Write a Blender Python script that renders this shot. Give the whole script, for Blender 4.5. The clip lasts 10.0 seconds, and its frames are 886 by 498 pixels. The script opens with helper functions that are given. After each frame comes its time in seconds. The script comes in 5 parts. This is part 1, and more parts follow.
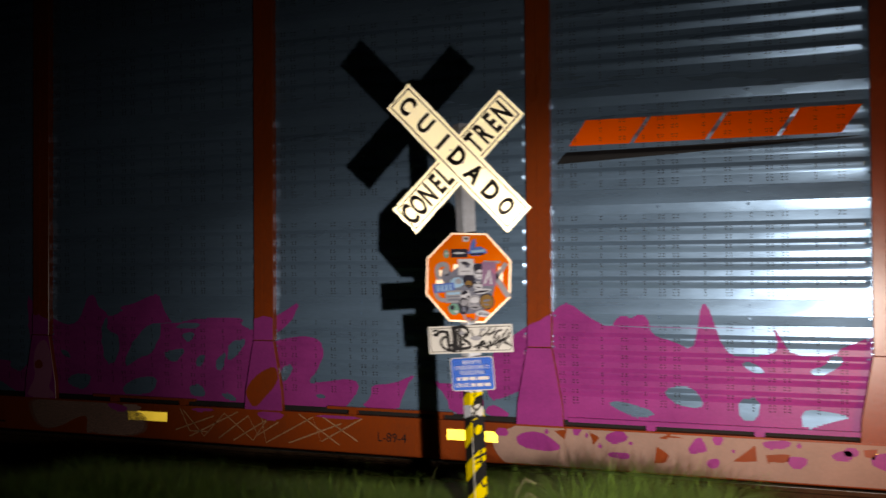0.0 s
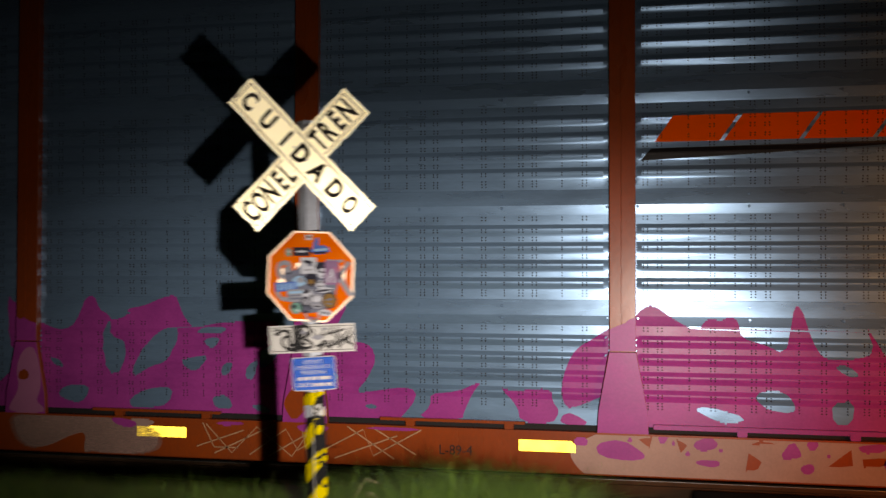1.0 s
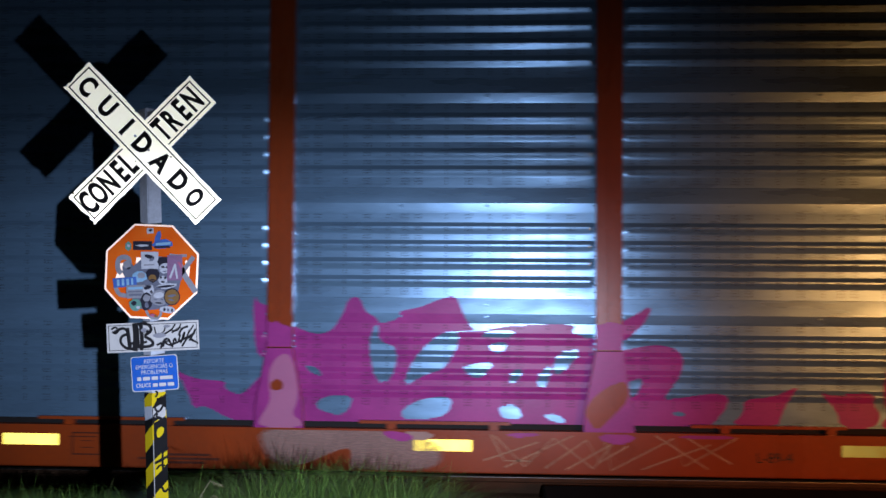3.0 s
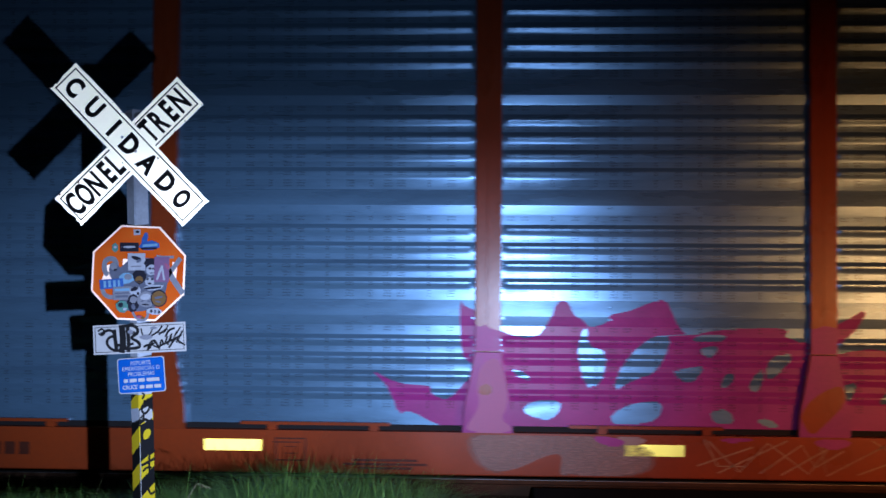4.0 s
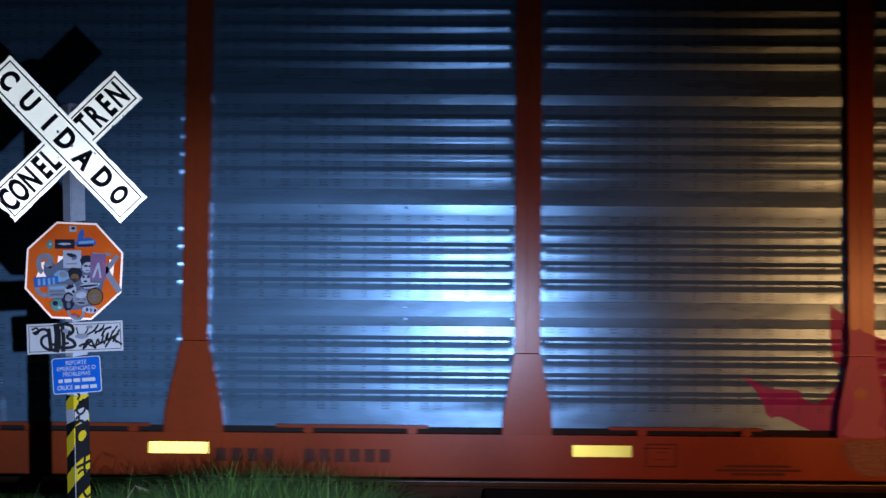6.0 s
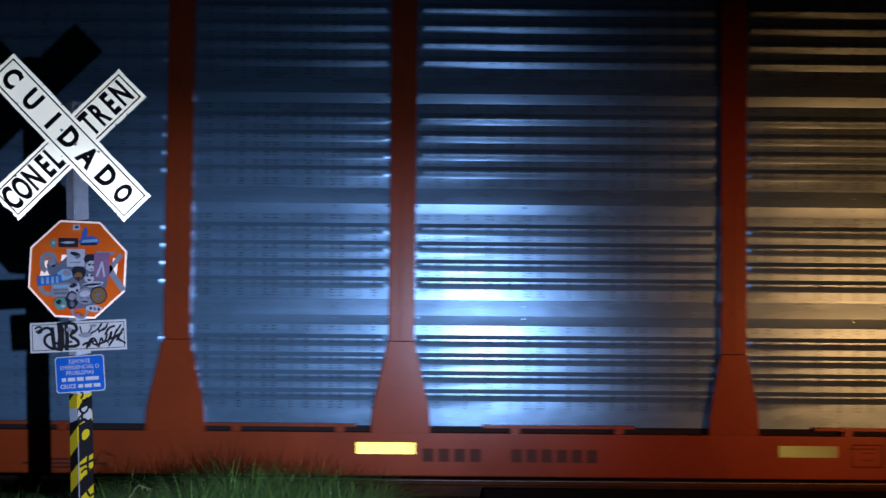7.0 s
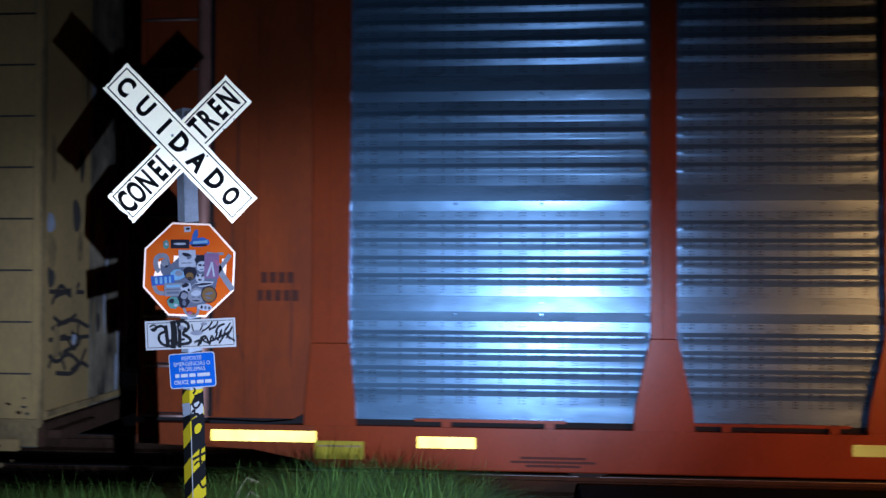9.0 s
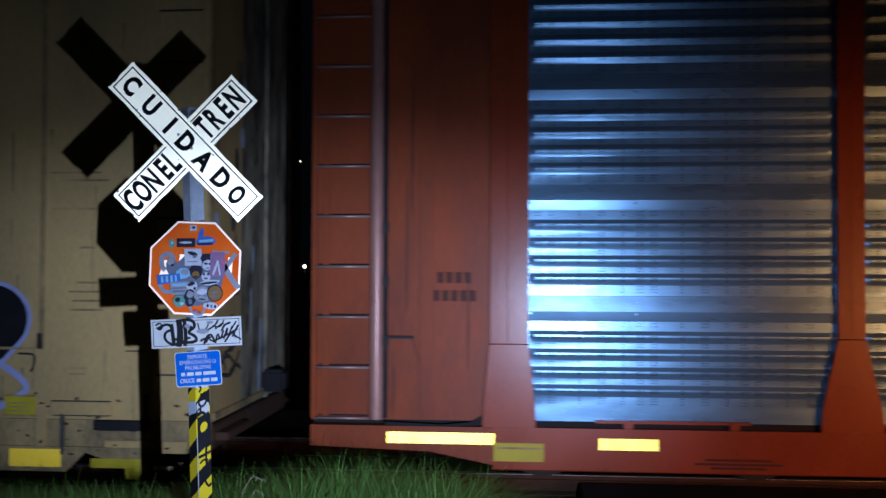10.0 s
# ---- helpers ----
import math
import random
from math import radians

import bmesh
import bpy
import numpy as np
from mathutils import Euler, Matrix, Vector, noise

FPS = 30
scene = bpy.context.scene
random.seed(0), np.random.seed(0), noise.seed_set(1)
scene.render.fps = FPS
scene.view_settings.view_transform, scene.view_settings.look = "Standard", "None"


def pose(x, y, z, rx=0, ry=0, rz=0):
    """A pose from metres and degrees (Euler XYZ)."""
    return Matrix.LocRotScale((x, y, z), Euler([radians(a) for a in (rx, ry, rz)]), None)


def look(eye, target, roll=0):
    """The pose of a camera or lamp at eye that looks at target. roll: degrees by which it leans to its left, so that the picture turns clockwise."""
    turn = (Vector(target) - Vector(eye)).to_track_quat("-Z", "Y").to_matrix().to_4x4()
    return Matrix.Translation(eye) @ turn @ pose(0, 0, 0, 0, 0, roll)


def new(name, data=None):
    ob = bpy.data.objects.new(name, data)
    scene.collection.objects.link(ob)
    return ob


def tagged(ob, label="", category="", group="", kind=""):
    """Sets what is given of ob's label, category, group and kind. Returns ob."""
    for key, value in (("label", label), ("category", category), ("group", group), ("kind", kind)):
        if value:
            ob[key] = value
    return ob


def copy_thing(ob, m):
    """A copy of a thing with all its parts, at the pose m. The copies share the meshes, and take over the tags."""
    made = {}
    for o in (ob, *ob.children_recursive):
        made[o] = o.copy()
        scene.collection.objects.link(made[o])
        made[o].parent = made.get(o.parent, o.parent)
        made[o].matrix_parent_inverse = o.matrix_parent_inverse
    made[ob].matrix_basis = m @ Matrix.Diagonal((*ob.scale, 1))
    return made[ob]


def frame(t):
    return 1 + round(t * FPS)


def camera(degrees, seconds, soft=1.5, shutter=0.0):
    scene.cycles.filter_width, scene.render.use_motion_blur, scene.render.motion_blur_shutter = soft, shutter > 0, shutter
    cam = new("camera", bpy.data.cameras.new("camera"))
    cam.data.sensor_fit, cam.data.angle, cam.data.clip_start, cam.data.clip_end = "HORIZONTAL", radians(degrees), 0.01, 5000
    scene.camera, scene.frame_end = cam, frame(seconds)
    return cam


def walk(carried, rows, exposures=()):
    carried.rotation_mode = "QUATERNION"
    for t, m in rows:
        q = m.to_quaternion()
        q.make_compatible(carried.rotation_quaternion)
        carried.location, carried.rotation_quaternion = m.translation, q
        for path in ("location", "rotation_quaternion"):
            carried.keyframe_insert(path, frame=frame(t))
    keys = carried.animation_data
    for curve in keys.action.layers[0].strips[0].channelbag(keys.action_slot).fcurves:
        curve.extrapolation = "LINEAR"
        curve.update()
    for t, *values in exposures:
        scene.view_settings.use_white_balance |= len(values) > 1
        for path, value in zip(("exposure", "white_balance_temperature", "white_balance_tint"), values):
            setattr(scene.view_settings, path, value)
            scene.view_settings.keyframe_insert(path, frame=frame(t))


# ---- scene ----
cam = camera(50.13, 10.0, soft=1.5, shutter=0.7)
walk(cam, [
    (0, pose(-0.051, -7.084, 1.754, 90.95, 0.39, 20.73)),
    (0.3, pose(-0.020, -7.064, 1.740, 91.09, 0.22, 18.72)),
    (0.5, pose(-0.012, -7.059, 1.735, 91.13, 0.13, 17.26)),
    (1, pose(-0.055, -7.081, 1.734, 91.09, -0.07, 11.23)),
    (1.3, pose(-0.055, -7.073, 1.722, 91.24, -0.20, 7.48)),
    (1.5, pose(-0.053, -7.063, 1.710, 91.33, -0.27, 5.89)),
    (2, pose(-0.016, -7.040, 1.700, 91.34, -0.37, 4.11)),
    (2.5, pose(-0.010, -7.019, 1.708, 91.15, -0.37, 3.22)),
    (4, pose(0.018, -7.009, 1.700, 91.38, -0.38, 2.43)),
    (4.5, pose(0.069, -7.000, 1.701, 91.38, -0.42, 1.79)),
    (5, pose(0.112, -6.978, 1.690, 91.49, -0.47, 1.37)),
    (5.5, pose(0.133, -6.956, 1.668, 91.68, -0.44, 0.86)),
    (7, pose(0.071, -6.965, 1.667, 91.63, -0.53, -0.11)),
    (7.2, pose(0.040, -6.973, 1.674, 91.50, -0.44, 0.76)),
    (7.5, pose(-0.011, -6.991, 1.688, 91.28, -0.20, 2.38)),
    (8, pose(-0.046, -7.013, 1.681, 91.38, -0.17, 4.21)),
    (8.5, pose(-0.032, -7.022, 1.696, 91.18, -0.16, 4.56)),
    (9, pose(-0.018, -7.014, 1.696, 91.16, -0.23, 4.84)),
    (9.5, pose(-0.035, -7.020, 1.686, 91.24, -0.13, 4.77)),
    (10, pose(-0.064, -7.033, 1.683, 91.22, -0.20, 4.61)),
], exposures=[(0.0, 0.50, 19500, 21), (1.0, 0.40, 18500, 21), (1.8, 0.22, 12500, 20), (2.7, 0.17, 8500, 18),
               (4.0, 0.07, 6300, 18), (5.5, -0.13, 6300, 19), (7.0, -0.35, 6700, 20), (7.5, -0.05, 6700, 20), (8.0, 0.12, 6400, 18), (8.6, 0.15, 6400, 18), (10.0, 0.05, 6200, 16)])

# distance the train has rolled along the track, in metres, by seconds
TRAIN = [(0, -1.942), (0.5, -1.024), (1, -0.117), (1.5, 0.768), (2, 1.630), (2.5, 2.472), (4, 4.932), (4.5, 5.729), (5, 6.502), (5.5, 7.262), (7, 9.536), (7.5, 10.286), (8, 11.027), (8.5, 11.728), (9, 12.402), (9.5, 13.062), (10, 13.718)]

# ---- night sky, the hand torch and the street light behind the camera ----
world = bpy.data.worlds.new("night")
scene.world = world
world.use_nodes = True
world.node_tree.nodes["Background"].inputs[0].default_value = (0.05, 0.07, 0.12, 1)
world.node_tree.nodes["Background"].inputs[1].default_value = 0.012

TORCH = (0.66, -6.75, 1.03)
for lamp_name, watts, cone, tall in (("torch_hot_spot", 1200, 56, 0.53), ("torch_spill", 280, 86, 0.63)):
    torch_data = bpy.data.lights.new(lamp_name, "SPOT")
    torch_data.energy, torch_data.color = watts, (0.50, 0.665, 1.0)
    torch_data.spot_size, torch_data.spot_blend, torch_data.shadow_soft_size = radians(cone), 1.0, 0.025
    torch = new(lamp_name, torch_data)
    torch.matrix_world = look(TORCH, (-1.4, 0.0, 1.10)) @ Matrix.Diagonal((1.0, tall, 1.0, 1.0))

street_data = bpy.data.lights.new("street_light", "SPOT")
street_data.energy, street_data.color, street_data.shadow_soft_size = 720, (1.0, 0.34, 0.09), 0.8
street_data.spot_size, street_data.spot_blend = radians(64), 1.0
street = new("street_light", street_data)
street.matrix_world = look((6.1, -6.8, 1.15), (3.6, 0.0, 0.80)) @ Matrix.Diagonal((1.0, 0.61, 1.0, 1.0))


# ---- materials ----
def material(name, base, rough=0.6, metal=0.0, vary=0.25, scale=6.0, bump=0.15, fine=60.0, stretch=(1, 1, 1), dirt=None, dirt_amount=0.35):
    m = bpy.data.materials.new(name)
    m.use_nodes = True
    n, l = m.node_tree.nodes, m.node_tree.links
    p = n["Principled BSDF"]
    co = n.new("ShaderNodeTexCoord")
    mp = n.new("ShaderNodeMapping")
    mp.inputs["Scale"].default_value = stretch
    l.new(co.outputs["Object"], mp.inputs["Vector"])
    big, small = n.new("ShaderNodeTexNoise"), n.new("ShaderNodeTexNoise")
    big.inputs["Scale"].default_value, big.inputs["Detail"].default_value = scale, 5
    small.inputs["Scale"].default_value, small.inputs["Detail"].default_value = fine, 3
    for t in (big, small):
        l.new(mp.outputs["Vector"], t.inputs["Vector"])
    mix = n.new("ShaderNodeMix")
    mix.data_type = "RGBA"
    dark = [c * (1 - vary) for c in base]
    if dirt:
        dark = [a * (1 - dirt_amount) + b * dirt_amount for a, b in zip(base, dirt)]
    light = [min(1, c * (1 + vary * 0.6)) for c in base]
    mix.inputs[6].default_value, mix.inputs[7].default_value = (*dark, 1), (*light, 1)
    ramp = n.new("ShaderNodeMapRange")
    ramp.inputs[1].default_value, ramp.inputs[2].default_value = 0.3, 0.7
    add = n.new("ShaderNodeMath")
    add.operation = "MULTIPLY_ADD"
    add.inputs[1].default_value = 0.3
    l.new(small.outputs["Fac"], add.inputs[0])
    half = n.new("ShaderNodeMath")
    half.operation = "MULTIPLY"
    half.inputs[1].default_value = 0.7
    l.new(big.outputs["Fac"], half.inputs[0])
    l.new(half.outputs[0], add.inputs[2])
    l.new(add.outputs[0], ramp.inputs[0])
    l.new(ramp.outputs[0], mix.inputs[0])
    l.new(mix.outputs[2], p.inputs["Base Color"])
    rr = n.new("ShaderNodeMapRange")
    rr.inputs[3].default_value, rr.inputs[4].default_value = max(0.05, rough - 0.08), min(1, rough + 0.1)
    l.new(big.outputs["Fac"], rr.inputs[0])
    l.new(rr.outputs[0], p.inputs["Roughness"])
    p.inputs["Metallic"].default_value = metal
    p.inputs["Specular IOR Level"].default_value = 0.35
    b = n.new("ShaderNodeBump")
    b.inputs["Strength"].default_value, b.inputs["Distance"].default_value = bump, 0.004
    l.new(small.outputs["Fac"], b.inputs["Height"])
    l.new(b.outputs["Normal"], p.inputs["Normal"])
    return m


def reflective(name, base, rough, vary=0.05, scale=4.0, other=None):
    """Reflective sheeting: shading normals aimed at TORCH stand in for prisms that send its light back, whatever way
    the plate faces.
    """
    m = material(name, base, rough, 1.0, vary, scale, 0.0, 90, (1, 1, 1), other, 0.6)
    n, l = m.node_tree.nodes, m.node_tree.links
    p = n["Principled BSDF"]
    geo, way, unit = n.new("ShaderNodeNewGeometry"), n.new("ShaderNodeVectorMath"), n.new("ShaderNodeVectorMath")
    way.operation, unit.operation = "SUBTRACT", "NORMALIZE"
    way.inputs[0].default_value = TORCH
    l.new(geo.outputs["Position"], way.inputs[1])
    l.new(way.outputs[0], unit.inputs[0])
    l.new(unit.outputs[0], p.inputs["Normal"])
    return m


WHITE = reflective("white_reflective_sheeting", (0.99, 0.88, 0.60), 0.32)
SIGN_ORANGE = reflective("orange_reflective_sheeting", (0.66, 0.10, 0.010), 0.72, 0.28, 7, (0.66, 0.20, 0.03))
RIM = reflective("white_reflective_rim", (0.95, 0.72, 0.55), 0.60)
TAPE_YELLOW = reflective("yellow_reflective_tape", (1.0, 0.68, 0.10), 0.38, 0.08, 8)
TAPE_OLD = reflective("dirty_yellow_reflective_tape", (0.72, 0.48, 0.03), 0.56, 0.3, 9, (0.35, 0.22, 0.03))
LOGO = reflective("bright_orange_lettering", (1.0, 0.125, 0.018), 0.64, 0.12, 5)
GALV = material("galvanised_steel", (0.20, 0.395, 0.585), 0.28, 0.53, 0.20, 1.6, 0.03, 26, (0.5, 1, 3.5))


def warp_sheets(m, lean=0.011, wave=0.0016):
    """No two pressed sheets hang quite true: each leans a little its own way and is slightly wavy."""
    n, l = m.node_tree.nodes, m.node_tree.links
    p = n["Principled BSDF"]
    fine = p.inputs["Normal"].links[0].from_socket
    co, sep, info = n.new("ShaderNodeTexCoord"), n.new("ShaderNodeSeparateXYZ"), n.new("ShaderNodeObjectInfo")
    l.new(co.outputs["Object"], sep.inputs[0])

    def calc(op, *vals):
        q = n.new("ShaderNodeMath")
        q.operation = op
        for k, v in enumerate(vals):
            if isinstance(v, (int, float)):
                q.inputs[k].default_value = v
            else:
                l.new(v, q.inputs[k])
        return q.outputs[0]
    turn = calc("MULTIPLY", calc("SUBTRACT", info.outputs["Random"], 0.5), 2 * lean)
    other = calc("MULTIPLY", calc("SUBTRACT", calc("FRACT", calc("MULTIPLY", info.outputs["Random"], 17.3)), 0.5), 2.6 * lean)
    mp, wob = n.new("ShaderNodeMapping"), n.new("ShaderNodeTexNoise")
    mp.inputs["Scale"].default_value = (1.0, 1.0, 1.5)
    l.new(co.outputs["Object"], mp.inputs["Vector"])
    l.new(info.outputs["Random"], mp.inputs["Location"])
    l.new(mp.outputs["Vector"], wob.inputs["Vector"])
    wob.inputs["Scale"].default_value, wob.inputs["Detail"].default_value = 3.2, 1.0
    h = calc("ADD", calc("MULTIPLY", sep.outputs[0], turn), calc("MULTIPLY", sep.outputs[2], other))
    h = calc("MULTIPLY_ADD", wob.outputs["Fac"], wave * 2, h)
    b = n.new("ShaderNodeBump")
    b.inputs["Strength"].default_value, b.inputs["Distance"].default_value = 1.0, 1.0
    l.new(h, b.inputs["Height"])
    l.new(fine, b.inputs["Normal"])
    l.new(b.outputs["Normal"], p.inputs["Normal"])


warp_sheets(GALV)
ORANGE = material("orange_paint", (0.42, 0.060, 0.011), 0.27, 0.0, 0.22, 1.4, 0.08, 40, (1, 1, 0.6), (0.10, 0.045, 0.03), 0.45)
# Pale pinkish orange: the corner post's torch highlight put into its colour.
POST_SHEEN = material("sheen_lightened_orange_paint", (0.55, 0.27, 0.21), 0.26, 0.1, 0.25, 5, 0.06, 40, (1, 1, 0.3))
BROWN = material("weathered_orange_paint", (0.38, 0.066, 0.012), 0.46, 0.0, 0.3, 2.2, 0.1, 35, (1, 1, 0.3), (0.08, 0.030, 0.02), 0.6)
ORANGE.node_tree.nodes["Principled BSDF"].inputs["Specular IOR Level"].default_value = 0.38
BROWN.node_tree.nodes["Principled BSDF"].inputs["Specular IOR Level"].default_value = 0.25
SCUFFED = material("scuffed_highlit_paint", (0.46, 0.30, 0.25), 0.4, 0.3, 0.3, 9, 0.1, 60)
GRIME_ORANGE = material("grime_on_orange_paint", (0.17, 0.040, 0.016), 0.6, 0.0, 0.4, 7, 0.1, 50)
PINK = material("pink_spray_paint", (0.47, 0.050, 0.28), 0.34, 0.0, 0.30, 2.6, 0.10, 38, (1, 1, 1.4), (0.33, 0.035, 0.22), 0.8)
PINK.node_tree.nodes["Principled BSDF"].inputs["Specular IOR Level"].default_value = 0.28
PINK_PALE = material("whitish_pink_spray_paint", (0.56, 0.18, 0.32), 0.5, 0.0, 0.2, 5, 0.06, 60, (1, 1, 1), (0.56, 0.16, 0.32), 0.6)
BEIGE = material("pale_pink_spray_paint", (0.50, 0.30, 0.25), 0.6, 0.0, 0.18, 3, 0.06, 50)
BEIGE_MIST = material("pale_pink_overspray", (0.50, 0.30, 0.25), 0.6, 0.0, 0.18, 3, 0.06, 50)
mist_nodes, mist_links = BEIGE_MIST.node_tree.nodes, BEIGE_MIST.node_tree.links
mist_noise, mist_ramp = mist_nodes.new("ShaderNodeTexNoise"), mist_nodes.new("ShaderNodeMapRange")
mist_noise.inputs["Scale"].default_value, mist_noise.inputs["Detail"].default_value = 30, 6
mist_ramp.inputs[1].default_value, mist_ramp.inputs[2].default_value = 0.35, 0.65
mist_ramp.inputs[3].default_value, mist_ramp.inputs[4].default_value = 0.1, 0.5
mist_links.new(mist_noise.outputs["Fac"], mist_ramp.inputs[0])
mist_links.new(mist_ramp.outputs[0], mist_nodes["Principled BSDF"].inputs["Alpha"])
PALE = material("pale_scribble_paint", (0.56, 0.30, 0.17), 0.6, 0.0, 0.3, 9, 0.05, 60)
BLACK = material("black_paint", (0.012, 0.012, 0.014), 0.5, 0.0, 0.3, 6, 0.05, 60)
TAG_GREY = material("thin_black_spray", (0.035, 0.034, 0.036), 0.7, 0.0, 0.5, 9, 0.05, 60, (1, 1, 1), (0.12, 0.10, 0.07), 0.7)
FADED = material("faded_dark_lettering", (0.11, 0.024, 0.010), 0.6, 0.0, 0.3, 12, 0.05, 60)
# Near-black: dark steel, and shade painted into gaps, holes and couplers.
DARK = material("dark_steel_and_painted_shade", (0.02, 0.018, 0.018), 0.8, 0.0, 0.3, 4, 0.1, 40)
GREASY = material("greasy_truck_steel", (0.05, 0.045, 0.04), 0.7, 0.3, 0.35, 5, 0.3, 40)
CREAM = material("cream_paint_grimy", (0.70, 0.46, 0.17), 0.6, 0.0, 0.2, 1.2, 0.08, 30, (1, 1, 0.5), (0.24, 0.18, 0.10), 0.55)
CREAM_DIRTY = material("cream_paint_scratched", (0.54, 0.37, 0.15), 0.65, 0.0, 0.35, 2.8, 0.15, 30, (1, 1, 0.6), (0.06, 0.05, 0.045), 0.8)
MOTTLED = material("mottled_grimy_paint", (0.44, 0.37, 0.24), 0.65, 0.0, 0.5, 4.5, 0.2, 20, (1, 1, 0.45), (0.02, 0.02, 0.02), 0.95)
GRIME = material("sooty_cream_paint", (0.10, 0.09, 0.075), 0.7, 0.0, 0.5, 2.5, 0.2, 30, (1, 1, 0.5))
VIOLET = material("violet_spray_paint", (0.42, 0.45, 0.74), 0.5, 0.0, 0.15, 4, 0.05, 60)
WHITE_OLD = material("white_sheeting_worn", (0.64, 0.635, 0.61), 0.5, 0.0, 0.12, 9, 0.05, 80)
SIGN_BLUE = material("blue_enamel", (0.004, 0.125, 0.54), 0.4, 0.0, 0.15, 8, 0.03, 80)
TAPE_DULL = material("yellow_label_plate", (0.62, 0.50, 0.03), 0.5, 0.0, 0.15, 8, 0.05, 60)
SIGN_BLUE.node_tree.nodes["Principled BSDF"].inputs["Specular IOR Level"].default_value = 0.12
POST_GREY = material("grey_painted_post", (0.56, 0.62, 0.70), 0.55, 0.0, 0.25, 14, 0.15, 70)
BARE = material("bare_sign_back", (0.40, 0.41, 0.42), 0.45, 0.6, 0.2, 8, 0.05, 60)
STEEL = material("polished_rail_steel", (0.42, 0.40, 0.38), 0.38, 0.85, 0.2, 5, 0.05, 60, (0.2, 1, 1))
RUST = material("rusty_steel", (0.11, 0.055, 0.03), 0.85, 0.2, 0.35, 8, 0.3, 60)
TIMBER = material("tarred_timber", (0.06, 0.045, 0.035), 0.85, 0.0, 0.35, 6, 0.4, 50, (1, 6, 1))
SOIL = material("dark_soil", (0.055, 0.045, 0.03), 0.95, 0.0, 0.4, 3, 0.6, 30)
ASPHALT = material("asphalt", (0.045, 0.045, 0.047), 0.9, 0.0, 0.3, 5, 0.5, 160)
STONE = material("ballast_stone", (0.13, 0.125, 0.12), 0.9, 0.0, 0.4, 14, 0.5, 60)


def blade_material(name, a, b):
    m = bpy.data.materials.new(name)
    m.use_nodes = True
    n, l = m.node_tree.nodes, m.node_tree.links
    geo, ramp, p = n.new("ShaderNodeNewGeometry"), n.new("ShaderNodeValToRGB"), n["Principled BSDF"]
    ramp.color_ramp.elements[0].color, ramp.color_ramp.elements[1].color = (*a, 1), (*b, 1)
    straw = ramp.color_ramp.elements.new(0.985)
    straw.color = (*b, 1)
    ramp.color_ramp.elements[2].color = (0.30, 0.27, 0.14, 1)
    l.new(geo.outputs["Random Per Island"], ramp.inputs["Fac"])
    l.new(ramp.outputs["Color"], p.inputs["Base Color"])
    p.inputs["Roughness"].default_value = 0.55
    return m


GRASS = blade_material("grass_blade", (0.09, 0.23, 0.035), (0.30, 0.56, 0.11))


STRAW = material("dry_straw", (0.36, 0.31, 0.18), 0.7, 0.0, 0.2, 20, 0.1, 90)


def stripe_material():
    """Yellow and black bands that climb slantwise round the post."""
    m = material("hazard_banded_paint", (0.85, 0.62, 0.02), 0.42, 0.0, 0.10, 10, 0.08, 70)
    n, l = m.node_tree.nodes, m.node_tree.links
    p = n["Principled BSDF"]
    paint = p.inputs["Base Color"].links[0].from_socket
    co, sep = n.new("ShaderNodeTexCoord"), n.new("ShaderNodeSeparateXYZ")
    l.new(co.outputs["Object"], sep.inputs[0])
    wob = n.new("ShaderNodeTexNoise")
    wob.inputs["Scale"].default_value = 22
    l.new(co.outputs["Object"], wob.inputs["Vector"])

    def calc(op, a, b):
        q = n.new("ShaderNodeMath")
        q.operation = op
        for k, v in enumerate((a, b)):
            if isinstance(v, (int, float)):
                q.inputs[k].default_value = v
            else:
                l.new(v, q.inputs[k])
        return q.outputs[0]
    slant = calc("ADD", calc("MULTIPLY", sep.outputs[0], -0.8), calc("MULTIPLY", sep.outputs[1], -0.8))
    h = calc("ADD", calc("ADD", sep.outputs[2], slant), calc("MULTIPLY", wob.outputs["Fac"], 0.015))
    cyc = calc("FRACT", calc("DIVIDE", calc("ADD", h, -0.04), 0.182), 0.0)
    mask = calc("LESS_THAN", cyc, 0.47)
    mix = n.new("ShaderNodeMix")
    mix.data_type = "RGBA"
    l.new(mask, mix.inputs[0])
    l.new(paint, mix.inputs[6])
    mix.inputs[7].default_value = (0.012, 0.012, 0.013, 1)
    l.new(mix.outputs[2], p.inputs["Base Color"])
    return m


HAZARD = stripe_material()
POST_YELLOW = material("yellow_post_paint", (0.85, 0.62, 0.02), 0.42, 0.0, 0.10, 10, 0.08, 70)


# ---- mesh helpers ----
def mesh_of(name, bm, mat, smooth=False):
    me = bpy.data.meshes.new(name)
    bm.normal_update()
    bm.to_mesh(me)
    bm.free()
    me.materials.append(mat)
    if smooth:
        for f in me.polygons:
            f.use_smooth = True
    return me


def part(name, bm, mat, parent=None, label="", at=None, smooth=False):
    me = bm if isinstance(bm, bpy.types.Mesh) else mesh_of(name, bm, mat, smooth)
    ob = new(name, me)
    ob.parent = parent
    if at is not None:
        ob.matrix_basis = at
    if label:
        ob["label"] = label
    return ob


def thing(name, label, category, at=None, group="", kind=""):
    ob = new(name)
    ob.empty_display_size = 0.2
    if at is not None:
        ob.matrix_basis = at
    return tagged(ob, label, category, group, kind)


